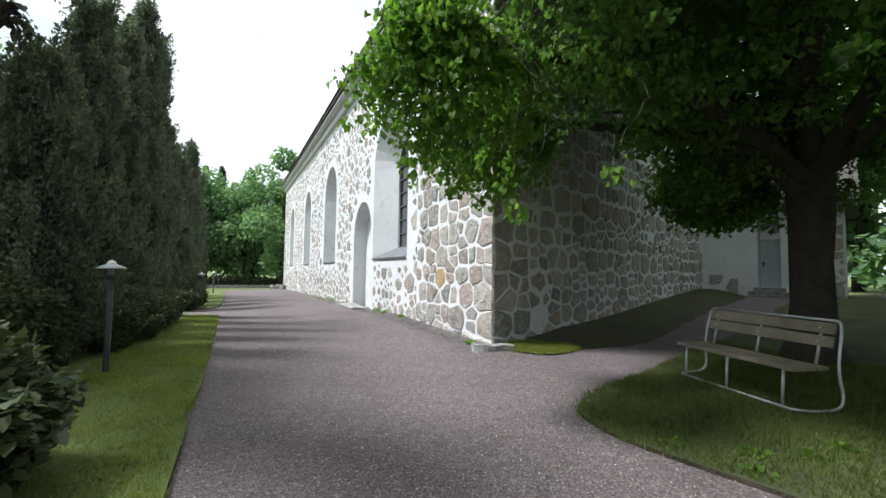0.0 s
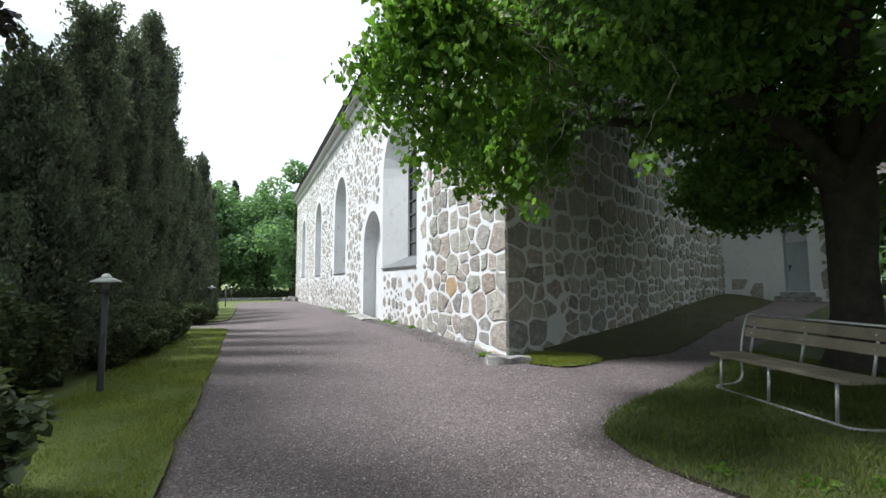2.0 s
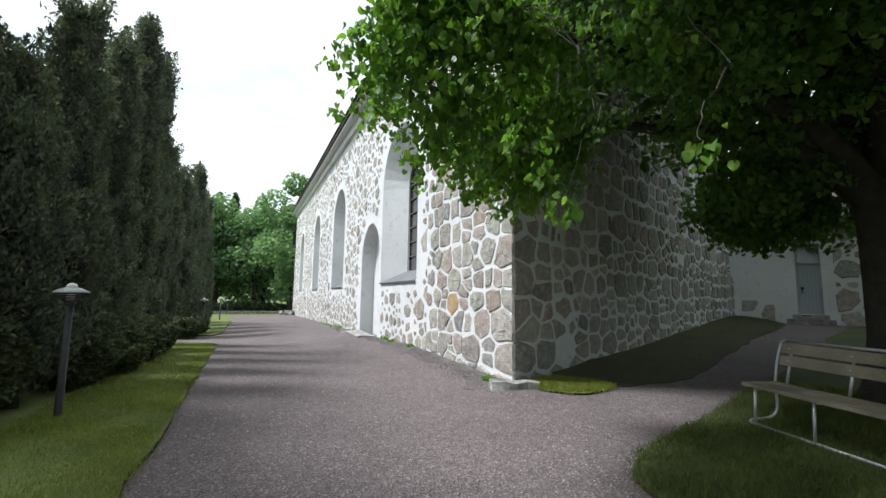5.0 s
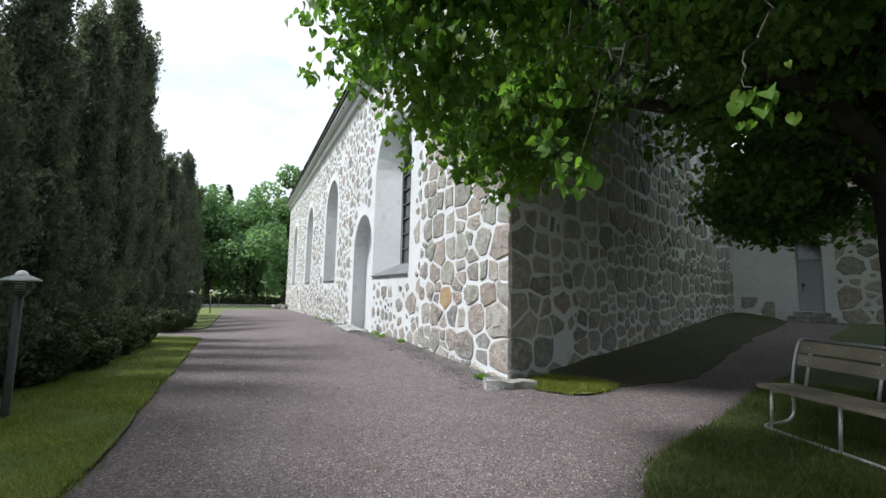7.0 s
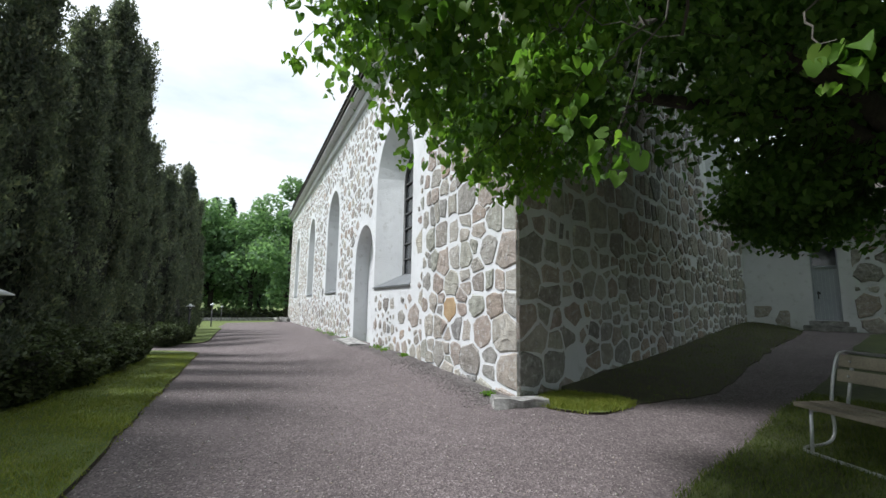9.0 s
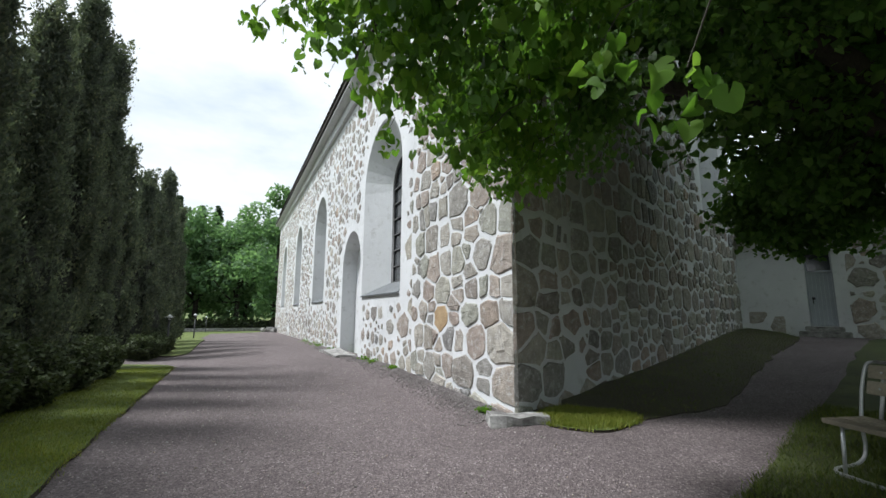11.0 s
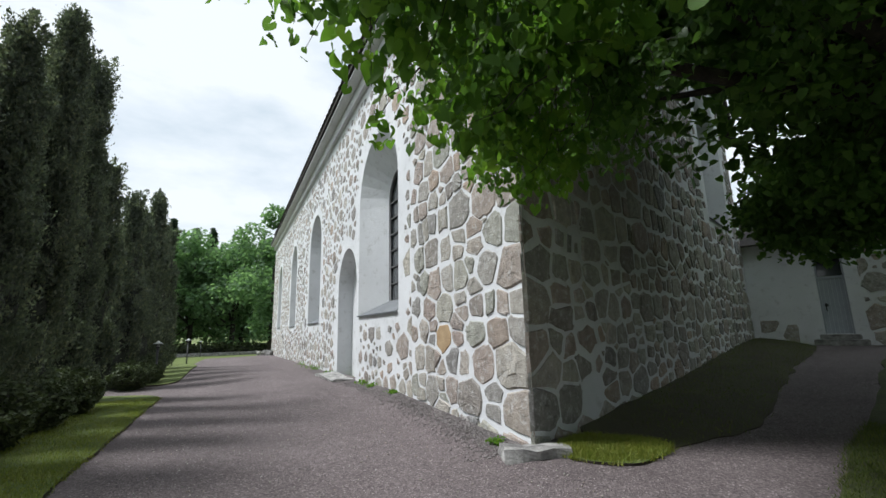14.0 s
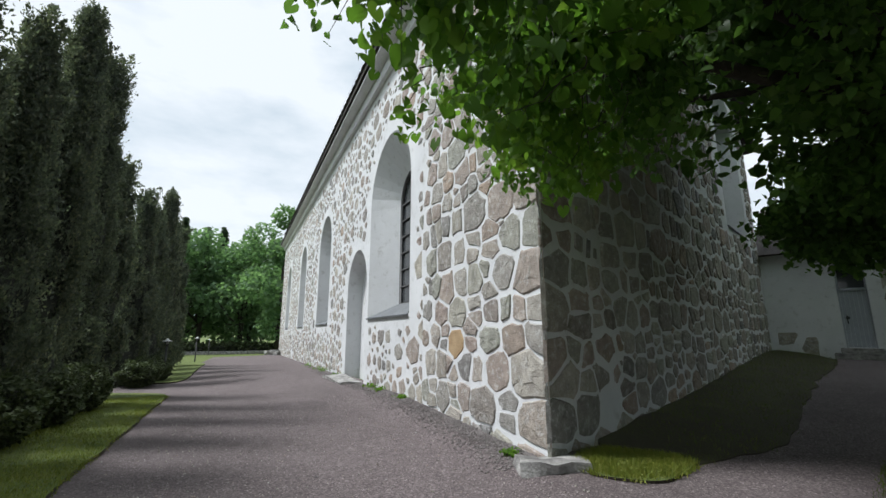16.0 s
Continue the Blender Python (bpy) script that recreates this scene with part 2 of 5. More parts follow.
def part(name, bm, material, parent, label=""):
    me = bpy.data.meshes.new(name)
    bm.to_mesh(me)
    bm.free()
    me.materials.append(material)
    return child(name, me, parent, label)


def thing(name, label, category, group="", at=None):
    ob = new(name)
    if at is not None:
        ob.matrix_basis = at
    return tagged(ob, label, category, group)


def setting(name, me, label, category):
    return tagged(new(name, me), label, category, kind="structure")


def box_bm(x0, y0, z0, x1, y1, z1, bevel=0.0):
    bm = bmesh.new()
    bmesh.ops.create_cube(bm, size=1)
    for v in bm.verts:
        v.co = Vector((x0 + (v.co.x + 0.5) * (x1 - x0), y0 + (v.co.y + 0.5) * (y1 - y0), z0 + (v.co.z + 0.5) * (z1 - z0)))
    if bevel:
        bmesh.ops.bevel(bm, geom=bm.edges[:], offset=bevel, segments=2, affect="EDGES")
    return bm


def tube_bm(points, radius, sides=10, taper=None):
    """A round tube along points; taper: a radius for each point."""
    bm = bmesh.new()
    pts = [Vector(p) for p in points]
    rings, side = [], None
    for i, p in enumerate(pts):
        d = (pts[min(i + 1, len(pts) - 1)] - pts[max(i - 1, 0)]).normalized()
        if side is None:
            side = d.orthogonal().normalized()
        side = (side - d * side.dot(d)).normalized()
        up = d.cross(side)
        r = taper[i] if taper else radius
        rings.append([bm.verts.new(p + (side * math.cos(a) + up * math.sin(a)) * r) for a in (2 * math.pi * k / sides for k in range(sides))])
    for a, b in zip(rings, rings[1:]):
        for k in range(sides):
            bm.faces.new((a[k], a[(k + 1) % sides], b[(k + 1) % sides], b[k])).smooth = True
    bm.faces.new(rings[0][::-1])
    bm.faces.new(rings[-1])
    return bm


def lathe_bm(profile, sides=24):
    bm = bmesh.new()
    rings = [[bm.verts.new((r * math.cos(2 * math.pi * k / sides), r * math.sin(2 * math.pi * k / sides), z)) for k in range(sides)] for r, z in profile]
    for a, b in zip(rings, rings[1:]):
        for k in range(sides):
            bm.faces.new((a[k], a[(k + 1) % sides], b[(k + 1) % sides], b[k])).smooth = True
    bm.faces.new(rings[0][::-1])
    bm.faces.new(rings[-1])
    return bm


def rounded(points, cut=0.25, times=2):
    pts = [Vector(p) for p in points]
    for _ in range(times):
        out = [pts[0]]
        for a, b in zip(pts, pts[1:]):
            out += [a.lerp(b, cut), a.lerp(b, 1 - cut)]
        pts = out + [pts[-1]]
    return pts


def smooth(x):
    x = np.clip(x, 0, 1)
    return x * x * (3 - 2 * x)


# ---- plan ----
LX = 4.07                                           # face of the long wall
CORNER = np.array([4.05, 6.45])
DIR = np.array([0.9365, 0.3507])                    # along the gable wall
OUT = np.array([0.3507, -0.9365])                   # out of the gable wall
GABLE, FAR = 15.0, 46.5                             # gable wall's length; end of the long wall
JOIN = CORNER + GABLE * DIR


def ground_h(x, y):
    x, y = np.asarray(x, float), np.asarray(y, float)
    h = -0.020 * np.clip(y - 8, 0, 45) * (1 - smooth((x - 4.5) / 4))
    h = h + 0.62 * smooth((x - 5.6) / 13)
    s = (x - CORNER[0]) * DIR[0] + (y - CORNER[1]) * DIR[1]
    d = (x - CORNER[0]) * OUT[0] + (y - CORNER[1]) * OUT[1]
    h = h + 0.22 * smooth((2.2 - d) / 2.2) * smooth((s + 0.3) / 3.0) * (x < 40)      # bank against the gable wall
    h = h + 0.10 * smooth((x - 3.2) / 0.9) * smooth((5 - np.abs(y - 9)) / 3) * (1 - smooth((x - 4.3) / 1.6))
    return h


def sheet(name, poly, material, lift, cell, edge=0.0, wobble=0.0, seed=0):
    """A piece of ground: the grid cells inside poly, raised by lift, with a skirt of edge round the rim."""
    poly = np.array(poly, float)
    x0, y0 = poly.min(0) - cell
    x1, y1 = poly.max(0) + cell
    xs, ys = np.arange(x0, x1, cell), np.arange(y0, y1, cell)
    gx, gy = np.meshgrid(xs, ys, indexing="ij")

    def inside(px, py):
        hit = np.zeros(px.shape, bool)
        for (ax, ay), (bx, by) in zip(poly, np.roll(poly, -1, 0)):
            c = ((ay > py) != (by > py)) & (px < (bx - ax) * (py - ay) / (by - ay + 1e-12) + ax)
            hit ^= c
        return hit

    wx = np.array([[noise.noise((a * 3.1, b * 3.1, seed)) for b in ys] for a in xs]) * wobble if wobble else 0
    wy = np.array([[noise.noise((a * 3.1, b * 3.1, seed + 9)) for b in ys] for a in xs]) * wobble if wobble else 0
    keep = inside(gx[:-1, :-1] + cell / 2 + (wx[:-1, :-1] if wobble else 0), gy[:-1, :-1] + cell / 2 + (wy[:-1, :-1] if wobble else 0))
    idx, verts, faces = {}, [], []

    def vid(i, j):
        if (i, j) not in idx:
            idx[i, j] = len(verts)
            x, y = xs[i], ys[j]
            verts.append((x, y, float(ground_h(x, y)) + lift))
        return idx[i, j]

    edges = {}
    for i, j in zip(*np.nonzero(keep)):
        q = (vid(i, j), vid(i + 1, j), vid(i + 1, j + 1), vid(i, j + 1))
        faces.append(q)
        if edge:
            for a, b in zip(q, q[1:] + q[:1]):
                if (b, a) in edges:
                    del edges[b, a]
                else:
                    edges[a, b] = 1
    if edge:
        low, rim = {}, set()
        for a, b in edges:
            rim.update((a, b))
        # soften the stair-stepped rim
        near = {v: [] for v in rim}
        for a, b in edges:
            near[a].append(b), near[b].append(a)
        for _ in range(14):
            moved = {v: np.mean([verts[u][:2] for u in near[v]] + [verts[v][:2]], axis=0) for v in rim}
            for v, p in moved.items():
                verts[v] = (p[0], p[1], float(ground_h(p[0], p[1])) + lift)
        for v in rim:
            low[v] = len(verts)
            x, y, z = verts[v]
            verts.append((x, y, z - edge))
        tops = len(faces)
        faces += [(b, a, low[a], low[b]) for a, b in edges]
    me = mesh(name, verts, faces, material)
    if edge:
        me.materials.append(M_SOIL)
        for p in me.polygons[tops:]:
            p.material_index = 1
    return me, inside


# ---- ground ----
def far_ground():
    xs = np.unique(np.concatenate([np.linspace(-3000, -60, 9), np.linspace(-60, -10, 14), np.arange(-10, 24, 0.6), np.linspace(24, 70, 16), np.linspace(70, 3000, 9)]))
    ys = np.unique(np.concatenate([np.linspace(-3000, -60, 9), np.linspace(-60, -6, 12), np.arange(-6, 30, 0.6), np.linspace(30, 90, 20), np.linspace(90, 3000, 9)]))
    gx, gy = np.meshgrid(xs, ys, indexing="ij")
    z = ground_h(gx, gy) - 0.06
    verts = np.stack([gx, gy, z], -1).reshape(-1, 3)
    w = len(ys)
    faces = [(i * w + j, (i + 1) * w + j, (i + 1) * w + j + 1, i * w + j + 1) for i in range(len(xs) - 1) for j in range(w - 1)]
    return mesh("ground", verts, faces, M_TURF, True)


setting("ground", far_ground(), "mown churchyard grass reaching to the horizon", "ground")
PATH = [(-0.9, -14), (3.75, -14), (3.65, 1.5), (3.45, 2.0), (3.35, 2.6), (3.5, 3.1), (4.55, 3.55), (6.85, 4.35), (9.6, 5.2), (13, 5.9), (30, 7.0), (30, 9.0),
        (19.6, 9.9), (18.2, 9.9), (14, 8.75), (10, 7.6), (7.6, 6.9), (6.0, 6.6), (4.9, 6.65), (4.3, 6.6), (4.3, 46.5), (3.2, 45), (1.5, 43.5), (-1.1, 42), (-1.1, 40), (-1.1, 20.6), (-1.1, 20.3), (-12, 22.6), (-12, 18.0), (-1.0, 15.5), (-0.9, 8), (-0.85, 2)]
me, in_path = sheet("gravel_path", PATH, M_GRAVEL, 0.0, 0.16, 0.0)
path_floor = setting("gravel_path", me, "reddish-grey fine crushed gravel path with soft ruts", "path")
LAWN_L = [(-3.4, -8), (-0.53, -8), (-0.47, 2), (-0.46, 6), (-0.48, 9), (-0.58, 13), (-0.60, 15.4), (-0.72, 16.1), (-1.2, 16.6), (-3.4, 17.8)]
LAWN_F = [(-3.4, 20.6), (-1.2, 19.9), (-0.82, 20.2), (-0.72, 21), (-0.75, 29), (-1.2, 31), (-3.4, 31.5)]
LAWN_R = [(3.42, -14), (3.22, 1.5), (3.02, 2.1), (2.90, 2.7), (3.05, 3.3), (3.6, 3.75), (5.2, 4.25), (7.2, 4.95), (8.6, 5.25), (11, 6.0), (14, 6.9), (17.5, 7.9), (22, 8.2), (22, -14)]
LAWN_G = [(4.75, 6.1), (4.75, 5.98), (5.4, 5.80), (5.95, 5.85), (6.7, 5.75), (8.0, 6.15), (10.0, 6.95), (12.7, 7.95), (15, 8.65), (17.4, 9.55), (18.1, 10.3), (18.3, 11.6), (17.9, 11.6), (5.0, 6.8)]
me, in_left = sheet("lawn_strip", LAWN_L, M_TURF, 0.045, 0.09, 0.11, 0.05, 3)
setting("lawn_strip", me, "narrow mown lawn strip with a cut soil edge", "lawn")
me, in_lf = sheet("far_lawn", LAWN_F, M_TURF, 0.045, 0.14, 0.11, 0.05, 5)
setting("far_lawn", me, "mown lawn strip beyond the cross path", "lawn")
me, in_right = sheet("bench_lawn", LAWN_R, M_TREESHADE_TURF, 0.035, 0.12, 0.10, 0.10, 7)
setting("bench_lawn", me, "lawn under the linden, turf coloured darker for shade, ragged edge", "lawn")
me, in_corner = sheet("corner_turf", [(4.22, 6.3), (4.18, 6.02), (4.45, 5.70), (4.9, 5.62), (5.3, 5.72), (5.52, 5.86), (5.4, 6.12), (4.9, 6.48), (4.6, 6.5)], M_TURF, 0.028, 0.06, 0.06, 0.14, 17)
setting("corner_turf", me, "small lush patch of grass beside the corner stone", "lawn")
# bank turf carries the gable's shade in its colour
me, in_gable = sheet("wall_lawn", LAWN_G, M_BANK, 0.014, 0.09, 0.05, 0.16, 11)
setting("wall_lawn", me, "thin grass bank by the gable wall, coloured dark for shade", "lawn")


# ---- church walls ----
def arch_points(a, b, spring, n=14):
    c, r = (a + b) / 2, (b - a) / 2
    return [(c - r * math.cos(math.pi * k / n), spring + r * math.sin(math.pi * k / n)) for k in range(n + 1)]


def wall_faces(u0, u1, zb, top, openings):
    """Outer face in (u, z) with arched openings (ua, ub, sill, spring). zb: foot; top(u): upper rim."""
    faces, u = [], u0
    for a, b, sill, spring in sorted(openings):
        faces.append([(u, zb), (a, zb), (a, top(a)), (u, top(u))])
        if sill > zb + 0.01:
            faces.append([(a, zb), (b, zb), (b, sill), (a, sill)])
        pts = arch_points(a, b, spring)
        if spring > sill:
            pass
        for p, q in zip(pts, pts[1:]):
            faces.append([p, q, (q[0], top(q[0])), (p[0], top(p[0]))])
        u = b
    faces.append([(u, zb), (u1, zb), (u1, top(u1)), (u, top(u))])
    return faces


def reveal_faces(a, b, sill, spring, depth, splay, rise):
    """Jambs and arch of one opening, from the wall's face (d = 0) in to d = depth; each point is (u, z, d)."""
    outer = [(a, sill)] + arch_points(a, b, spring) + [(b, sill)]
    inner = [(a + splay, sill + rise)] + arch_points(a + splay, b - splay, spring) + [(b - splay, sill + rise)]
    return [[(*p, 0), (*q, 0), (*s, depth), (*r, depth)] for p, q, r, s in zip(outer, outer[1:], inner, inner[1:])], inner


class Frame:
    """A wall's plane: u along, z up, d into the wall."""

    def __init__(self, origin, along, into):
        self.o, self.e, self.i = np.array(origin, float), np.array(along, float), np.array(into, float)

    def __call__(self, u, z, d=0.0):
        p = self.o + u * self.e + d * self.i
        return (p[0], p[1], z)


def build_wall(name, fr, u0, u1, zb, top, openings, recess, label, thick=1.1, mitre=0.0):
    verts, faces = [], []

    def add(pts):
        faces.append(tuple(range(len(verts), len(verts) + len(pts))))
        verts.extend(pts)

    for f in wall_faces(u0, u1, zb, top, openings):
        add([fr(u, z) for u, z in f])
    for f in wall_faces(u0 + mitre, u1, zb, top, [(a + recess[k][1], b - recess[k][1], s + recess[k][2], sp) for k, (a, b, s, sp) in enumerate(openings)]):
        add([fr(u, z, thick) for u, z in f][::-1])
    for k, (a, b, sill, spring) in enumerate(openings):
        d, splay, rise = recess[k]
        q, inner = reveal_faces(a, b, sill, spring, d, splay, rise)
        for f in q:
            add([fr(*p) for p in f])
        for p, r in zip(inner, inner[1:]):
            add([fr(*p, d), fr(*r, d), fr(*r, thick), fr(*p, thick)])
    for ua, ub in ((u0, u0 + mitre), (u1, u1)):
        add([fr(ua, zb), fr(ub, zb, thick), fr(ub, top(ub), thick), fr(ua, top(ua))])
    add([fr(u0, top(u0)), fr(u1, top(u1)), fr(u1, top(u1), thick), fr(u0 + mitre, top(u0 + mitre), thick)])
    me = mesh(name, verts, faces, M_PLASTER)
    bm = bmesh.new()
    bm.from_mesh(me)
    bmesh.ops.remove_doubles(bm, verts=bm.verts, dist=0.0005)
    bm.to_mesh(me)
    bm.free()
    return setting(name, me, label, "wall")


def eave(y):
    return 8.95 + 0.031 * (y - 10)


LONG = Frame((LX, 0), (0, 1), (1, 0))
LONG_OPEN = [(10.88, 14.2, 1.86, 4.9), (14.42, 16.9, -0.4, 2.78), (20.6, 23.75, 1.84, 5.2), (28.8, 31.8, 1.82, 5.35), (38.2, 41.2, 1.80, 5.35)]
LONG_REC = [(0.62, 0.85, 0.34), (0.45, 0.12, 0.0), (0.95, 0.62, 0.42), (0.95, 0.6, 0.42), (0.95, 0.6, 0.42)]
wall_long = build_wall("wall_long", LONG, CORNER[1], FAR, -1.2, eave, LONG_OPEN, LONG_REC, "whitewashed rubble stone church wall with arched windows", mitre=1.587)
RIDGE = 17.5


def gable_top(s):
    return 8.6 + (RIDGE - 8.6) * (1 - abs(s / 7.5 - 1))


def gable_wall_top(s):
    return float(np.interp(s, [0.0, 10.4, 13.4, GABLE], [8.6, 10.6, 10.3, 8.6]))


GAB = Frame(CORNER, DIR, -OUT)
GAB_OPEN = [(10.4, 13.4, 4.6, 8.15)]
wall_gable = build_wall("wall_gable", GAB, 0.0, GABLE, -0.4, gable_wall_top, GAB_OPEN, [(0.95, 0.6, 0.42)], "shaded rubble stone gable wall with thick lime joints", mitre=1.587)
gv = [(0.0, 8.6), (10.4, 10.6), (11.4, 10.533), (12.4, 10.467), (13.4, 10.3), (GABLE, 8.6), (7.5, RIDGE)]
gm = [GAB(u, z) for u, z in gv] + [GAB(u, z, 0.5) for u, z in [(0.75, 8.6)] + gv[1:]]
ng = len(gv)
setting("gable_top", mesh("gable_top", gm, [tuple(range(ng)), tuple(range(2 * ng - 1, ng - 1, -1))] + [(k, ng + k, ng + (k + 1) % ng, (k + 1) % ng) for k in range(ng)], M_PLASTER), "plastered triangular church gable", "wall")

# porch beside the gable wall, with a door
PORCH = Frame(JOIN, OUT, DIR)
PORCH_LEN, PORCH_TOP = 4.55, 4.3
P_DOOR = (1.97, 2.70)
PD0 = 0.97


def porch():
    zb, verts, faces = 0.2, [], []

    def add(pts):
        faces.append(tuple(range(len(verts), len(verts) + len(pts))))
        verts.extend(pts)

    a, b = P_DOOR
    head = PD0 + 2.62
    for f in ([(0, zb), (a, zb), (a, PORCH_TOP), (0, PORCH_TOP)], [(b, zb), (PORCH_LEN, zb), (PORCH_LEN, PORCH_TOP), (b, PORCH_TOP)],
              [(a, head), (b, head), (b, PORCH_TOP), (a, PORCH_TOP)], [(a, zb), (b, zb), (b, PD0), (a, PD0)]):
        add([PORCH(u, z) for u, z in f])
    add([PORCH(a, PD0), PORCH(a, PD0, 0.35), PORCH(a, head, 0.35), PORCH(a, head)])
    add([PORCH(b, PD0, 0.35), PORCH(b, PD0), PORCH(b, head), PORCH(b, head, 0.35)])
    add([PORCH(a, head), PORCH(a, head, 0.35), PORCH(b, head, 0.35), PORCH(b, head)])
    add([PORCH(a, PD0), PORCH(b, PD0), PORCH(b, PD0, 0.35), PORCH(a, PD0, 0.35)])
    add([PORCH(PORCH_LEN, zb), PORCH(PORCH_LEN, zb, 6), PORCH(PORCH_LEN, PORCH_TOP, 6), PORCH(PORCH_LEN, PORCH_TOP)])
    add([PORCH(0, zb, 6), PORCH(PORCH_LEN, zb, 6), PORCH(PORCH_LEN, PORCH_TOP, 6), PORCH(0, PORCH_TOP, 6)])
    wall = setting("wall_porch", mesh("wall_porch", verts, faces, M_PLASTER), "plastered porch wall with boulders beside a door", "wall")
    rv = [PORCH(-0.1, PORCH_TOP - 0.1, -0.4), PORCH(PORCH_LEN + 0.4, PORCH_TOP - 0.1, -0.4), PORCH(PORCH_LEN + 0.4, PORCH_TOP - 0.1, 6.2), PORCH(-0.1, PORCH_TOP - 0.1, 6.2),
          PORCH(-0.1, 6.6, 2.9), PORCH(PORCH_LEN + 0.4, 6.6, 2.9)]
    setting("porch_roof", mesh("porch_roof", rv, [(0, 1, 5, 4), (3, 4, 5, 2), (1, 2, 5), (0, 3, 2, 1), (0, 4, 3)], M_ROOF), "dark shingled porch roof", "roof")
    door = setting("door_1", None, "closed blue-grey plank door with iron handle and dark transom", "door")
    n, w = 6, (b - a - 0.10) / 6
    frame_bm = box_bm(a, 0.20, PD0, a + 0.045, 0.33, head)
    for x0, z0, x1, z1 in ((b - 0.045, PD0, b, head), (a + 0.045, head - 0.06, b - 0.045, head), (a + 0.045, PD0 + 1.86, b - 0.045, PD0 + 1.93)):
        bm2 = box_bm(x0, 0.20, z0, x1, 0.33, z1)
        tmp = bpy.data.meshes.new("tmp")
        bm2.to_mesh(tmp)
        bm2.free()
        frame_bm.from_mesh(tmp)
        bpy.data.meshes.remove(tmp)
    door.matrix_basis = Matrix(((OUT[0], DIR[0], 0, JOIN[0]), (OUT[1], DIR[1], 0, JOIN[1]), (0, 0, 1, 0), (0, 0, 0, 1)))
    part("door_frame", frame_bm, M_DOOR, door)
    for k in range(n):
        part("plank", box_bm(a + 0.05 + k * w + 0.003, 0.25, PD0 + 0.012, a + 0.05 + (k + 1) * w - 0.003, 0.285, PD0 + 1.855, 0.004), M_DOOR, door)
    part("transom_pane", box_bm(a + 0.05, 0.27, PD0 + 1.935, b - 0.05, 0.28, head - 0.065), M_GLASS, door, "dark transom glass")
    part("door_handle", tube_bm(rounded([(a + 0.14, 0.25, PD0 + 1.02), (a + 0.14, 0.20, PD0 + 1.0), (a + 0.14, 0.20, PD0 + 0.80), (a + 0.14, 0.25, PD0 + 0.78)]), 0.016), M_IRON, door, "black wrought-iron handle")
    part("lock_plate", box_bm(a + 0.11, 0.240, PD0 + 0.92, a + 0.20, 0.249, PD0 + 1.0, 0.003), M_IRON, door)
    for z0, z1, grow in ((PD0 - 0.16, PD0 - 0.005, 0.14), (PD0 - 0.36, PD0 - 0.165, 0.30)):
        bm = box_bm(a - grow, -0.18 - grow, z0, b + grow, -0.005, z1, 0.02)
        step = tagged(new("door_step"), "worn grey stone step below the door", "step", "door steps")
        step.matrix_basis = door.matrix_basis
        part("step_stone", bm, M_SLAB, step)
    return wall


wall_porch = porch()


# ---- roof ----
def roof():
    x0, y0 = LX - 0.5, CORNER[1] - 0.35
    yr0, yr1 = 7.0, FAR + 0.4
    # long eave slope: from the eave up to the ridge
    low = [(x0, y0, eave(y0) + 0.02), (x0, yr1, eave(yr1) + 0.02)]
    apex = GAB(7.5, RIDGE + 0.25, -0.4)
    ridge = [apex, (apex[0], yr1, RIDGE + 0.9)]
    v = [low[0], low[1], ridge[1], ridge[0]]
    v2 = [(p[0], p[1], p[2] - 0.16) for p in v]
    setting("roof", mesh("roof", v + v2, [(0, 1, 2, 3), (7, 6, 5, 4), (0, 4, 5, 1), (3, 2, 6, 7), (0, 3, 7, 4), (1, 5, 6, 2)], M_ROOF), "steep dark shingled church roof", "roof")
    other = [GAB(GABLE + 0.3, 8.5, -0.4), GAB(GABLE + 0.3, 8.5, 34), (apex[0], yr1, RIDGE + 0.9), apex]
    setting("roof_far_slope", mesh("roof_far_slope", other + [(p[0], p[1], p[2] - 0.16) for p in other], [(0, 3, 2, 1), (4, 5, 6, 7), (0, 1, 5, 4), (2, 3, 7, 6), (0, 4, 7, 3), (1, 2, 6, 5)], M_ROOF), "steep dark shingled church roof", "roof")
    # boarded eave underside and fascia
    y0, n = CORNER[1] - 0.3, 24
    for name, a, b, dz0, dz1, m in (("eave_soffit", LX - 0.44, LX + 0.0, -0.20, -0.30, M_SOFFIT), ("eave_cornice", LX - 0.14, LX - 0.003, -0.62, -0.30, M_PLASTER)):
        ya, yb = y0, yr1
        vs = []
        for y in (ya, yb):
            e = eave(y)
            vs += [(a, y, e + dz0), (b, y, e + dz0), (b, y, e + dz1), (a, y, e + dz1 if name == "eave_cornice" else e + dz0 - 0.05)]
        setting(name, mesh(name, vs, [(0, 1, 5, 4), (1, 2, 6, 5), (2, 3, 7, 6), (3, 0, 4, 7), (3, 2, 1, 0), (4, 5, 6, 7)], m), "pale boarded church eave", "eave")

    tile = bpy.data.meshes.new("shingle")
    bm = box_bm(-0.05, -0.10, -0.012, 0.30, 0.10, 0.012, 0.006)
    bm.to_mesh(tile)
    bm.free()
    tile.materials.append(M_ROOF)
    owner = bpy.data.objects["roof"]
    slope = math.degrees(math.atan2(RIDGE - 8.6, 7.0))
    y, k = CORNER[1] - 0.25, 0
    while y < 42:
        ob = child("shingle", tile, owner)
        ob.matrix_basis = pose(LX - 0.52 - 0.02 * (k % 2), y, eave(y) + 0.05, 0, -slope, 0)
        y += 0.212
        k += 1


roof()


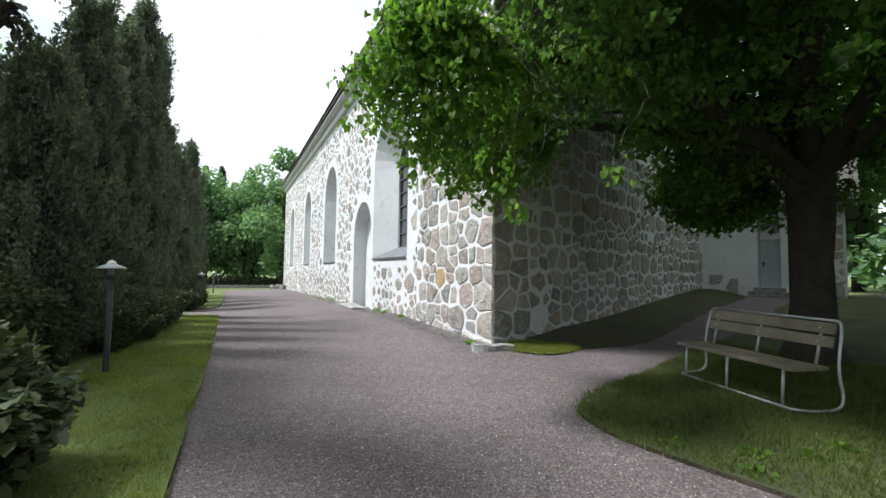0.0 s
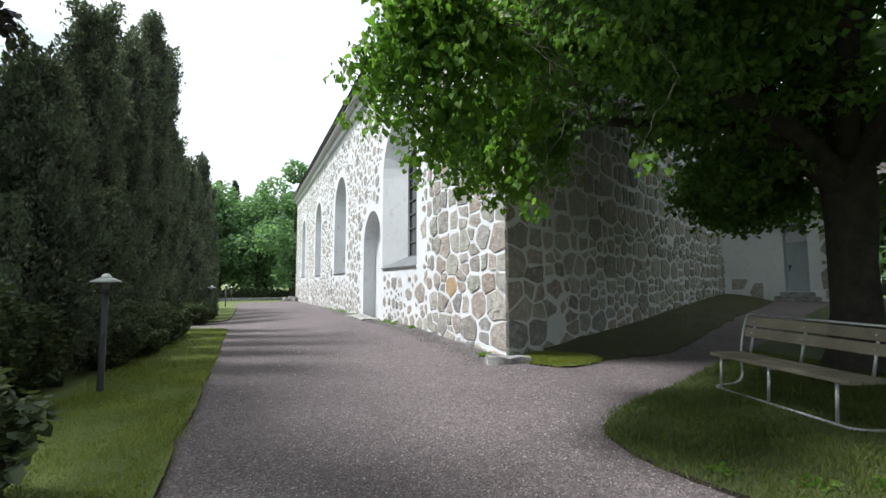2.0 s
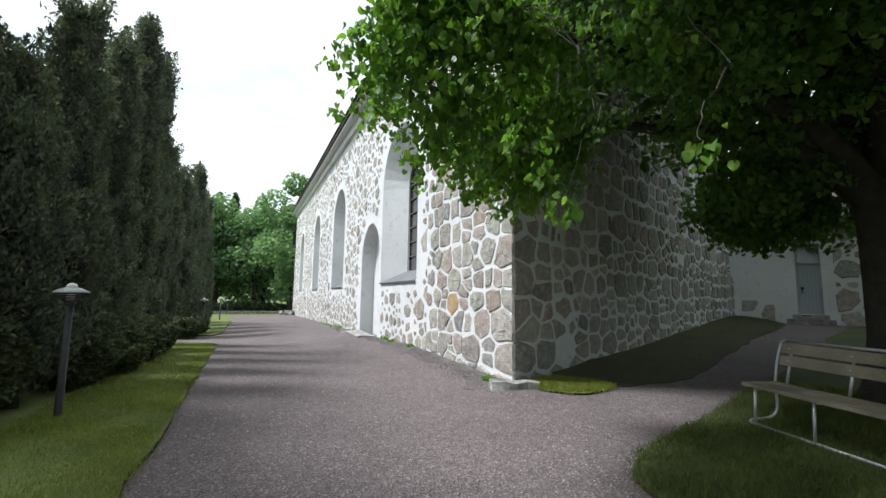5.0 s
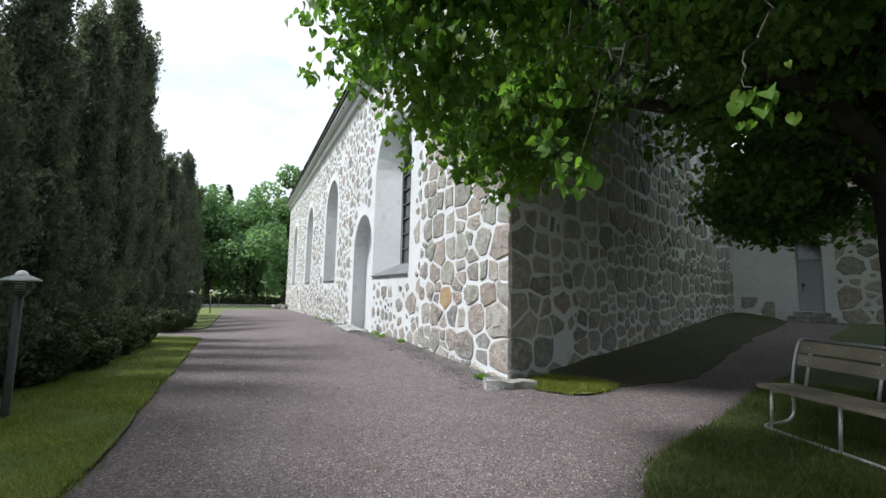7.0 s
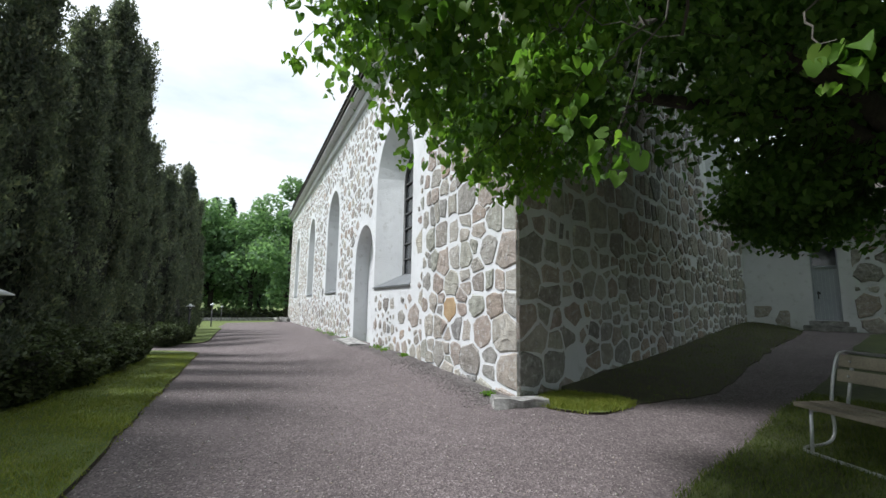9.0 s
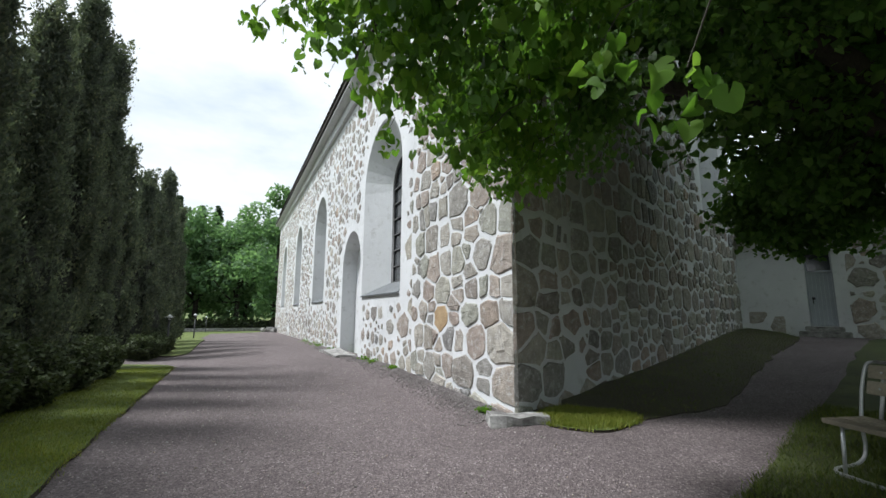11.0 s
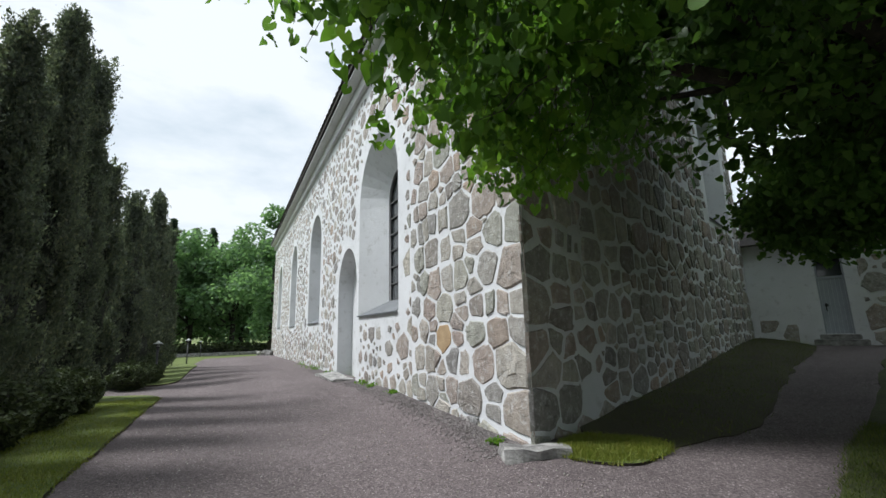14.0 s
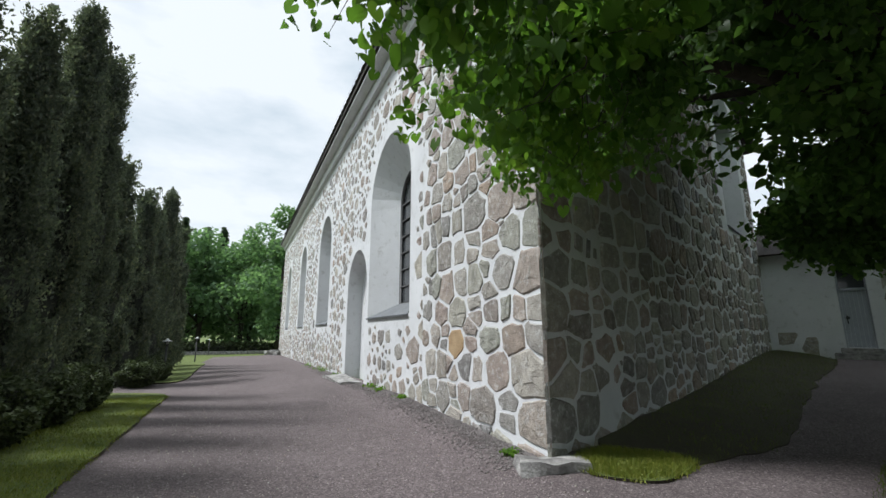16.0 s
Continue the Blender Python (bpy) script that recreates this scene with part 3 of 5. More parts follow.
def window(k, fr, spec, rec, number, bars):
    a, b, sill, spring = spec
    d, splay, rise = rec
    a2, b2, s2 = a + splay, b - splay, sill + rise
    w = setting("window_%d" % number, None, "tall arched window with dark leaded panes and sloping metal sill", "window")
    w.matrix_basis = Matrix(((fr.e[0], fr.i[0], 0, fr.o[0]), (fr.e[1], fr.i[1], 0, fr.o[1]), (0, 0, 1, 0), (0, 0, 0, 1)))
    # sill
    v = [(a + 0.02, -0.05, sill - 0.02), (b - 0.02, -0.05, sill - 0.02), (b2, d, s2 + 0.01), (a2, d, s2 + 0.01)]
    v = v + [(x, y, z - 0.035) for x, y, z in v]
    child("window_sill", mesh("window_sill", v, [(0, 1, 2, 3), (7, 6, 5, 4), (0, 4, 5, 1), (1, 5, 6, 2), (2, 6, 7, 3), (3, 7, 4, 0)], M_SHEET), w, "sloping grey sheet-metal sill")
    rim = [(a2, s2)] + arch_points(a2, b2, spring, 16) + [(b2, s2)]
    child("pane", mesh("pane", [(u, d + 0.06, z) for u, z in rim], [tuple(range(len(rim)))], M_GLASS), w)
    path = [(u + (0.04 if u < (a2 + b2) / 2 else -0.04), d + 0.03, z) for u, z in rim] + [(a2 + 0.04, d + 0.03, s2 + 0.04)]
    part("window_frame", tube_bm(path, 0.05, 6), M_FRAME, w)
    for j in range(1, bars + 1):
        u = a2 + (b2 - a2) * j / (bars + 1)
        c, r = (a2 + b2) / 2, (b2 - a2) / 2
        part("mullion", box_bm(u - 0.025, d - 0.01, s2, u + 0.025, d + 0.05, spring + math.sqrt(max(0, r * r - (u - c) ** 2)) - 0.01), M_FRAME, w)
    for j in range(1, 7):
        z = s2 + (spring - s2) * j / 6
        part("glazing_bar", box_bm(a2, d + 0.005, z - 0.018, b2, d + 0.045, z + 0.018), M_FRAME, w)


number = 0
for k, (spec, rec) in enumerate(zip(LONG_OPEN, LONG_REC)):
    if k == 1:
        continue
    number += 1
    window(k, LONG, spec, rec, number, 1)
window(0, GAB, GAB_OPEN[0], (0.95, 0.6, 0.42), 5, 1)
# walled-up doorway: the plastered back of the niche
a, b = LONG_OPEN[1][0] + 0.12, LONG_OPEN[1][1] - 0.12
rim = [(a, -0.5)] + arch_points(a, b, LONG_OPEN[1][3], 16) + [(b, -0.5)]
setting("doorway_infill", mesh("doorway_infill", [LONG(u, z, 0.46) for u, z in rim] + [LONG(u, z, 0.9) for u, z in rim],
        [tuple(range(len(rim)))[::-1], tuple(range(len(rim), 2 * len(rim)))] + [(i, i + 1, len(rim) + i + 1, len(rim) + i) for i in range(len(rim) - 1)], M_PLASTER), "plain plastered infill of a bricked-up arched doorway", "wall")


# ---- trees and shrubs ----
LEAF_FACES = ((0, 1, 2), (0, 2, 3), (0, 3, 4), (0, 4, 5))


def leaves(rng, centres, size, droop=0.6, spread=0.35):
    """Heart-shaped leaves at the given places: (n, 6, 3)."""
    n = len(centres)
    s = size * (0.7 + 0.6 * rng.random(n))[:, None]
    ang = rng.random(n) * 2 * np.pi
    tilt = -droop + spread * rng.standard_normal(n)
    fwd = np.stack([np.cos(ang) * np.cos(tilt), np.sin(ang) * np.cos(tilt), np.sin(tilt)], 1)
    side = np.stack([-np.sin(ang), np.cos(ang), np.zeros(n)], 1)
    roll = 0.5 * rng.standard_normal(n)
    nrm = np.cross(fwd, side)
    side = side * np.cos(roll)[:, None] + nrm * np.sin(roll)[:, None]
    nrm = np.cross(fwd, side)
    shape = np.array([[0.0, 0.0, 0.0], [0.02, -0.42, 0.10], [0.55, -0.42, 0.06], [1.08, 0.0, -0.10], [0.55, 0.42, 0.06], [0.02, 0.42, 0.10]])
    return np.stack([centres + s * (fwd * a + side * b + nrm * c) for a, b, c in shape], 1)


HEART_FACES = tuple((0, k, k + 1) for k in range(1, 12))


def hearts(rng, centres, size, droop=0.8, spread=0.4):
    """Finer heart-shaped leaves, creased along the midrib and curled at the rim: (n, 13, 3)."""
    n = len(centres)
    s = size_of = size * (0.45 + 0.9 * rng.random(n))[:, None]
    ang = rng.random(n) * 2 * np.pi
    tilt = -droop + spread * rng.standard_normal(n)
    fwd = np.stack([np.cos(ang) * np.cos(tilt), np.sin(ang) * np.cos(tilt), np.sin(tilt)], 1)
    side = np.stack([-np.sin(ang), np.cos(ang), np.zeros(n)], 1)
    roll = 0.9 * rng.standard_normal(n)
    nrm = np.cross(fwd, side)
    side = side * np.cos(roll)[:, None] + nrm * np.sin(roll)[:, None]
    nrm = np.cross(fwd, side)
    curl = (0.2 + 1.6 * rng.random(n))[:, None]
    rim = [(0.0, 0.0), (-0.07, 0.20), (0.04, 0.40), (0.28, 0.49), (0.56, 0.44), (0.80, 0.26), (1.02, 0.0)]
    rim = rim + [(x, -y) for x, y in rim[-2:0:-1]]
    out = [centres + s * fwd * 0.35]
    for x, y in rim:
        s = size_of * (1 + 0.045 * rng.standard_normal(n))[:, None]
        out.append(centres + s * (fwd * x + side * y + nrm * (curl * (abs(y) * 0.45 - 0.55 * max(0.0, x - 0.35) ** 2 - 0.10))))
    return np.stack(out, 1)


def flakes(rng, centres, up, length, width):
    """Small folded sprays that point along up: (n, 4, 3)."""
    n = len(centres)
    l = length * (0.6 + 0.8 * rng.random(n))[:, None]
    w = width * (0.6 + 0.8 * rng.random(n))[:, None]
    side = np.cross(up, rng.standard_normal((n, 3)))
    side /= np.linalg.norm(side, axis=1)[:, None] + 1e-9
    nrm = np.cross(up, side)
    return np.stack([centres - up * l * 0.5, centres - side * w * 0.5 + nrm * w * 0.15, centres + up * l * 0.5, centres + side * w * 0.5 + nrm * w * 0.15], 1)


def column_tree(x, y, height, radius, seed, name="columnar_cypress"):
    """A narrow dark conifer: shade-coloured core and upright feathery sprays in ragged plumes."""
    rng = np.random.default_rng(seed)
    z0 = float(ground_h(x, y))
    t = thing(name, "tall narrow dark green columnar conifer with ragged top", "tree", "row of columnar conifers", pose(x, y, z0))
    
    def profile(f):
        return np.interp(f, [0, 0.05, 0.2, 0.45, 0.7, 0.85, 0.95, 1.0], [0.95, 1.1, 1.05, 0.88, 0.60, 0.36, 0.16, 0.03])

    sides, rows = 18, 26
    verts, faces = [], []
    for j in range(rows + 1):
        f = j / rows
        for k in range(sides):
            a = 2 * math.pi * k / sides
            r = radius * 0.60 * float(profile(f * 0.80)) * (1 + 0.80 * noise.noise((math.cos(a) * 2.6 + seed, math.sin(a) * 2.6, f * height * 0.9)))
            verts.append((r * math.cos(a), r * math.sin(a), f * height * 0.80))
    for j in range(rows):
        for k in range(sides):
            faces.append((j * sides + k, j * sides + (k + 1) % sides, (j + 1) * sides + (k + 1) % sides, (j + 1) * sides + k))
    faces.append(tuple(range(rows * sides, (rows + 1) * sides)))
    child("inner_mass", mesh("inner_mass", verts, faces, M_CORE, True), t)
    # upright plumes of small sprays with dark gaps between them; the topmost stand free
    far = y > 15
    k = int((70 if far else 105) * height * radius)
    f = rng.random(k) ** 0.85
    a = rng.random(k) * 2 * np.pi
    lump = np.array([noise.noise((math.cos(q) * 2.2 + seed, math.sin(q) * 2.2, w * height * 0.7)) for q, w in zip(a, f)])
    r = radius * profile(f) * (0.58 + 0.30 * rng.random(k)) * (1 + 0.60 * lump)
    foot = np.stack([r * np.cos(a), r * np.sin(a), f * height * 0.93 + 0.02], 1)
    lean = np.stack([np.cos(a), np.sin(a), 0 * a], 1) * (0.10 + 0.26 * rng.random(k))[:, None] + np.array([0.07, 0.0, 1.0]) + 0.10 * rng.standard_normal((k, 3))
    lean /= np.linalg.norm(lean, axis=1)[:, None]
    long = (0.34 + 0.42 * rng.random(k)) * (1.0 + 0.5 * np.clip(f - 0.55, 0, 1))
    wide = 0.055 + 0.055 * rng.random(k)
    crest = np.array([(0.0, 0.0, height * 0.90), (0.10, 0.04, height * 0.86), (-0.12, 0.05, height * 0.82), (0.06, -0.12, height * 0.78)])
    foot, lean = np.concatenate([foot, crest]), np.concatenate([lean, np.tile([0.08, 0.0, 1.0], (4, 1))])
    long, wide = np.concatenate([long, [height * 0.11, 0.8, 0.7, 0.7]]), np.concatenate([wide, [0.09, 0.08, 0.08, 0.08]])
    per = 85 if far else 150
    g = rng.random((len(foot), per, 1)) ** 0.8
    taper = np.sin(np.pi * np.clip(g * 0.86 + 0.14, 0, 1)) ** 0.7
    p = foot[:, None] + lean[:, None] * g * long[:, None, None] + rng.standard_normal((len(foot), per, 3)) * wide[:, None, None] * taper
    up = lean[:, None] + 0.55 * rng.standard_normal((len(foot), per, 3))
    p, up = p.reshape(-1, 3), up.reshape(-1, 3)
    up /= np.linalg.norm(up, axis=1)[:, None]
    size = 0.105 if far else 0.072
    child("foliage", folded("foliage", flakes(rng, p, up, size, size * 0.46), ((0, 1, 2), (0, 2, 3)), M_CYPRESS), t)
    part("trunk", tube_bm([(0, 0, -0.1), (0, 0, height * 0.4)], 0.09, 8), M_BARK, t)
    return t


def bush(x, y, rx, ry, h, seed, label, count=8500, size=0.05):
    rng = np.random.default_rng(seed)
    t = thing("shrub", label, "shrub", "shrubs at the foot of the conifers", pose(x, y, float(ground_h(x, y))))
    bm = bmesh.new()
    bmesh.ops.create_icosphere(bm, subdivisions=3, radius=1)
    for v in bm.verts:
        k = 0.80 + 0.22 * noise.noise(v.co * 1.9 + Vector((seed, 0, 0)))
        v.co = Vector((v.co.x * rx * k, v.co.y * ry * k, max(-0.05, (v.co.z * 0.5 + 0.5) * h * k)))
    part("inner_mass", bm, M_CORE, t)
    d = rng.standard_normal((count, 3))
    d /= np.linalg.norm(d, axis=1)[:, None]
    k = np.array([0.9 + 0.3 * noise.noise(Vector(q) * 1.9 + Vector((seed, 0, 0))) for q in d]) * (0.86 + 0.22 * rng.random(count))
    p = np.stack([d[:, 0] * rx * k, d[:, 1] * ry * k, np.maximum(0.03, (d[:, 2] * 0.5 + 0.5) * h * k)], 1)
    child("foliage", folded("foliage", leaves(rng, p, size, -0.2, 0.6), LEAF_FACES, M_BUSH), t)
    return t


for i, (x, y, h, r) in enumerate([(-2.75, 7.7, 4.35, 0.80), (-2.6, 9.3, 6.2, 0.58), (-2.5, 11.0, 6.6, 0.56), (-2.45, 12.7, 8.3, 0.54), (-2.4, 14.4, 8.3, 0.46), (-2.4, 16.2, 6.2, 0.50),
                                  (-2.5, 20.0, 6.5, 0.58), (-2.45, 21.8, 6.2, 0.55), (-2.4, 23.7, 7.8, 0.52), (-2.4, 25.7, 6.8, 0.52), (-2.4, 27.8, 7.0, 0.52)]):
    column_tree(x, y, h, r, 20 + i)
for i, (x, y, rx, ry, h) in enumerate([(-2.62, 7.2, 0.66, 0.85, 1.35), (-2.75, 6.3, 0.6, 0.6, 1.5), (-2.12, 9.0, 0.58, 0.85, 1.10), (-1.95, 10.2, 0.55, 0.8, 0.9), (-1.9, 11.9, 0.5, 0.8, 0.85), (-1.9, 13.6, 0.5, 0.8, 0.9), (-1.9, 19.2, 0.6, 0.8, 0.9), (-1.85, 21.2, 0.6, 0.9, 0.85)]):
    bush(x, y, rx, ry, h, 60 + i, "low dense dark evergreen shrub on the lawn strip")
bush(-1.75, 3.4, 0.72, 0.8, 1.0, 71, "broad-leaved green shrub beside the lawn", 5200, 0.07)


def broad_tree(x, y, height, radius, seed, material=None, name="deciduous_tree", label="tall leafy bright green deciduous tree", leafsize=0.42, count=5200, low=0.12):
    rng = np.random.default_rng(seed)
    t = thing(name, label, "tree", "trees around the churchyard", pose(x, y, float(ground_h(x, y)) - 0.05))
    part("trunk", tube_bm([(0, 0, 0), (0.1, 0.05, height * 0.3), (0.0, 0.1, height * 0.75)], 0.3, 8, [0.32, 0.24, 0.08]), M_BARK, t)
    lobes = [(rng.normal(0, radius * 0.45), rng.normal(0, radius * 0.45), height * rng.uniform(low + 0.1, 0.85), radius * rng.uniform(0.35, 0.62)) for _ in range(13)]
    lobes.append((0, 0, height * 0.88, radius * 0.42))
    pts = []
    for lx, ly, lz, lr in lobes:
        d = rng.standard_normal((count // len(lobes), 3))
        d /= np.linalg.norm(d, axis=1)[:, None]
        k = lr * (0.62 + 0.45 * rng.random(len(d)))[:, None]
        pts.append(np.array([lx, ly, lz]) + d * k * np.array([1, 1, 0.85]))
    p = np.concatenate(pts)
    p[:, 2] = np.maximum(p[:, 2], height * low * (0.6 + 0.5 * rng.random(len(p))))
    child("crown", folded("crown", leaves(rng, p, leafsize, 0.4, 0.6), LEAF_FACES, material or M_WOODS), t)
    for lx, ly, lz, lr in lobes[:6]:
        part("limb", tube_bm([(0, 0, height * 0.22), (lx * 0.5, ly * 0.5, lz * 0.7), (lx, ly, lz)], 0.1, 6, [0.14, 0.09, 0.03]), M_BARK, t)
    return t


def spruce(x, y, height, radius, seed):
    rng = np.random.default_rng(seed)
    t = thing("spruce_tree", "dark pointed spruce tree behind the woods", "tree", "trees around the churchyard", pose(x, y, float(ground_h(x, y)) - 0.05))
    part("trunk", tube_bm([(0, 0, 0), (0, 0, height * 0.9)], 0.2, 7, [0.25, 0.03]), M_BARK, t)
    n = 3600
    f = 1 - rng.random(n) ** 0.8 * 0.9
    tier = np.abs(np.sin(f * 26)) * 0.35 + 0.65
    r = (0.25 + radius * (1 - f) * tier) * np.sqrt(rng.random(n))
    a = rng.random(n) * 2 * np.pi
    p = np.stack([r * np.cos(a), r * np.sin(a), f * height], 1)
    up = np.stack([np.cos(a), np.sin(a), -0.25 + 0 * a], 1) + 0.25 * rng.standard_normal((n, 3))
    up /= np.linalg.norm(up, axis=1)[:, None]
    child("foliage", folded("foliage", flakes(rng, p, up, 0.75, 0.3), ((0, 1, 2), (0, 2, 3)), M_SPRUCE), t)
    return t


for i, (x, y, h, r) in enumerate([(0.5, 60, 13.5, 5.5), (-6, 62, 14.5, 6), (6.5, 66, 14, 5.5), (-13, 58, 14, 6), (4.3, 52, 17.0, 3.6), (-21, 60, 15, 6.5), (-11, 36, 12, 4.5), (-9, 14, 10.5, 4.0), (-14, 24, 13, 5), (12, 70, 15, 6), (-4, 61, 15, 5), (-9.5, 59, 15, 5), (1.5, 63, 14, 4)]):
    near = -40 < x < -8 and y < 40
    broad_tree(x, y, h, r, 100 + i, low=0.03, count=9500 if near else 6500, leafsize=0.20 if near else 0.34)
for i, (x, y, h) in enumerate([(-3, 74, 18), (-8.5, 76, 19.5), (1.5, 78, 18), (-14, 78, 19), (6, 80, 18), (-20, 75, 18), (-5.5, 77, 18.5)]):
    spruce(x, y, h, 3.2, 140 + i)
# trees here with negative y are unseen, added to block the gable's sky light
for i, (x, y, h, r) in enumerate([(31, 6.0, 9, 4.2), (33, 12, 11, 4.5), (36, 1, 12, 5), (28, -3, 12, 5.5), (40, 18, 13, 5), (20.5, -2.5, 14, 6), (14, -5, 16, 6), (8, -6.5, 17, 6), (2, -8.5, 17, 5.5), (-4.5, -8, 16, 5.5)]):
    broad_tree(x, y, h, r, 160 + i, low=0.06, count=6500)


def copper_beech(x, y):
    """An invented dark-leaved tree; its boughs high over the lawn strip are added for shade."""
    rng = np.random.default_rng(55)
    z0 = float(ground_h(x, y)) - 0.05
    t = thing("copper_beech", "invented dark-leaved tree, its unseen high boughs shading the path", "tree", "trees around the churchyard", pose(x, y, z0))
    part("trunk", tube_bm([(0, 0, 0), (0.1, 0.05, 3.0), (0.0, 0.1, 8.5)], 0.3, 10, [0.34, 0.26, 0.08]), M_BARK, t)
    pts = []
    # the first three lobes hang out of view, placed to shade the path
    for lx, ly, lz, lr, n in ((-3.9, 5.9, 7.0, 0.7, 420), (-3.2, 5.1, 7.2, 0.7, 420), (-3.5, 4.5, 7.4, 0.75, 400), (-3.05, 7.3, 4.75, 0.34, 110),
                              (-5.2, 7.6, 7.8, 1.4, 900), (-6.0, 9.0, 9.2, 1.8, 1100), (-7.2, 8.4, 7.0, 1.7, 1000), (-5.4, 6.4, 8.6, 1.2, 700), (-7.0, 10.2, 7.4, 1.6, 900)):
        d = rng.standard_normal((n, 3))
        d *= (lr * (0.35 + 0.7 * rng.random(n)) / np.linalg.norm(d, axis=1))[:, None]
        pts.append(np.array([lx - x, ly - y, lz - z0]) + d * np.array([1, 1, 0.7]))
        part("limb", tube_bm([(0, 0, 3.2), ((lx - x) * 0.5, (ly - y) * 0.5, 3.2 + (lz - 3.2) * 0.7), (lx - x, ly - y, lz - z0)], 0.08, 6, [0.11, 0.07, 0.02]), M_BARK, t)
    child("crown", folded("crown", leaves(rng, np.concatenate(pts), 0.13, 0.4, 0.5), LEAF_FACES, M_DARKLEAF), t)


copper_beech(-5.9, 8.8)
# low hedge that closes the far lawn
hedge = bush(-4, 56, 16, 0.8, 1.15, 190, "low clipped dark hedge at the end of the lawn", 7000, 0.22)
hedge.name = "hedge"


def linden():
    rng = np.random.default_rng(5)
    tx, ty = 8.38, 3.60
    z0 = float(ground_h(tx, ty))
    t = thing("linden_tree", "large old linden with dark trunk and low spreading leafy branches", "tree", at=pose(tx, ty, z0))

    def loc(x, y, z):
        return Vector((x - tx, y - ty, z - z0))

    # trunk with flared, fluted foot
    sides, verts, faces = 20, [], []
    zs = [-0.1, 0.05, 0.2, 0.45, 0.9, 1.6, 2.2, 2.8, 3.4]
    rs = [0.50, 0.42, 0.36, 0.31, 0.285, 0.27, 0.29, 0.32, 0.31]
    for z, r in zip(zs, rs):
        for k in range(sides):
            a = 2 * math.pi * k / sides
            q = r * (1 + 0.10 * math.sin(a * 4 + 1) * (1 if z < 0.6 else 0.45) + 0.10 * noise.noise((math.cos(a) * 1.5, math.sin(a) * 1.5, z * 1.2)))
            verts.append((q * math.cos(a), q * math.sin(a), z))
    for j in range(len(zs) - 1):
        for k in range(sides):
            faces.append((j * sides + k, j * sides + (k + 1) % sides, (j + 1) * sides + (k + 1) % sides, (j + 1) * sides + k))
    faces.append(tuple(range((len(zs) - 1) * sides, len(zs) * sides)))
    child("trunk", mesh("trunk", verts, faces, M_BARK, True), t, "dark furrowed trunk with flared foot")
    # limbs: start height, end, thickness
    ends = [((1.5, 3.7, 3.9), 2.9, 0.17), ((2.7, 4.5, 3.5), 2.7, 0.15), ((4.4, 4.9, 5.0), 3.1, 0.19), ((3.0, 1.2, 5.4), 3.2, 0.18), ((6.3, 6.0, 4.6), 2.9, 0.15),
            ((9.5, 6.3, 4.0), 2.6, 0.13), ((11.5, 6.6, 5.0), 2.9, 0.16), ((12.8, 3.0, 5.0), 3.0, 0.17), ((9.5, -1.5, 5.2), 3.0, 0.17), ((5.5, -0.5, 5.0), 3.0, 0.16),
            ((6.9, 4.4, 8.5), 2.7, 0.27), ((9.9, 3.5, 9.0), 2.7, 0.25), ((5.2, 3.2, 7.5), 3.2, 0.2), ((2.9, 5.6, 6.7), 3.2, 0.17)]
    samples = []
    for (ex, ey, ez), sz, r in ends:
        a, e = loc(tx, ty, sz), loc(ex, ey, ez)
        d = e - a
        m1 = a + d * 0.3 + Vector((0, 0, 0.55)) + Vector(rng.normal(0, 0.12, 3))
        m2 = a + d * 0.68 + Vector((0, 0, 0.45)) + Vector(rng.normal(0, 0.18, 3))
        pts = rounded([a, m1, m2, e], 0.25, 3)
        part("limb", tube_bm(pts, r, 9, [r * (1 - 0.88 * k / (len(pts) - 1)) for k in range(len(pts))]), M_BARK, t)
        samples += pts[len(pts) // 3:]
    samp = np.array([tuple(p) for p in samples])
    # sprays of leaves: lobes of the crown (centre, radii, number, lower limit)
    lobes = [((1.9, 3.9, 3.3), (1.1, 0.85, 1.0), 85, 2.25), ((1.45, 3.45, 3.5), (0.45, 0.5, 0.7), 26, 2.62), ((2.9, 4.6, 3.1), (0.9, 0.7, 0.9), 60, 2.25), ((3.7, 3.2, 4.2), (1.6, 1.3, 1.1), 90, 3.0),
             ((5.3, 3.8, 4.1), (1.6, 1.2, 1.2), 50, 2.9), ((7.0, 4.5, 3.7), (1.5, 1.1, 1.2), 60, 2.45), ((8.8, 5.5, 2.95), (1.6, 1.0, 0.65), 125, 2.2), ((10.4, 5.0, 3.8), (1.7, 1.7, 1.5), 95, 2.3),
             ((8.6, 2.4, 4.1), (2.2, 1.6, 1.3), 42, 3.0), ((5.6, 1.6, 4.2), (2.0, 1.6, 1.2), 42, 3.0), ((3.2, 1.4, 4.4), (1.6, 1.4, 0.9), 40, 3.3), ((11.6, 2.4, 4.0), (1.8, 2.0, 1.4), 100, 2.5)]
    twigs, centres, young = [], [], []
    for c, rad, n, low in lobes:
        for _ in range(n):
            while True:
                d = rng.uniform(-1, 1, 3)
                if d @ d <= 1 and d @ d > 0.12:
                    break
            p = np.array(c) + d * rad
            p[2] = max(p[2], low + 0.25 * rng.random())
            centres.append(p)
    for p in centres:
        q = np.array([p[0] - tx, p[1] - ty, p[2] - z0])
        k = int(np.argmin(((samp - q) ** 2).sum(1) + 0.8 * np.maximum(0, q[2] - samp[:, 2]) ** 2))
        twigs.append((Vector(samp[k]), Vector(q)))
    # leaves hang along the last part of each twig
    pts, bright, fine = [], [], []
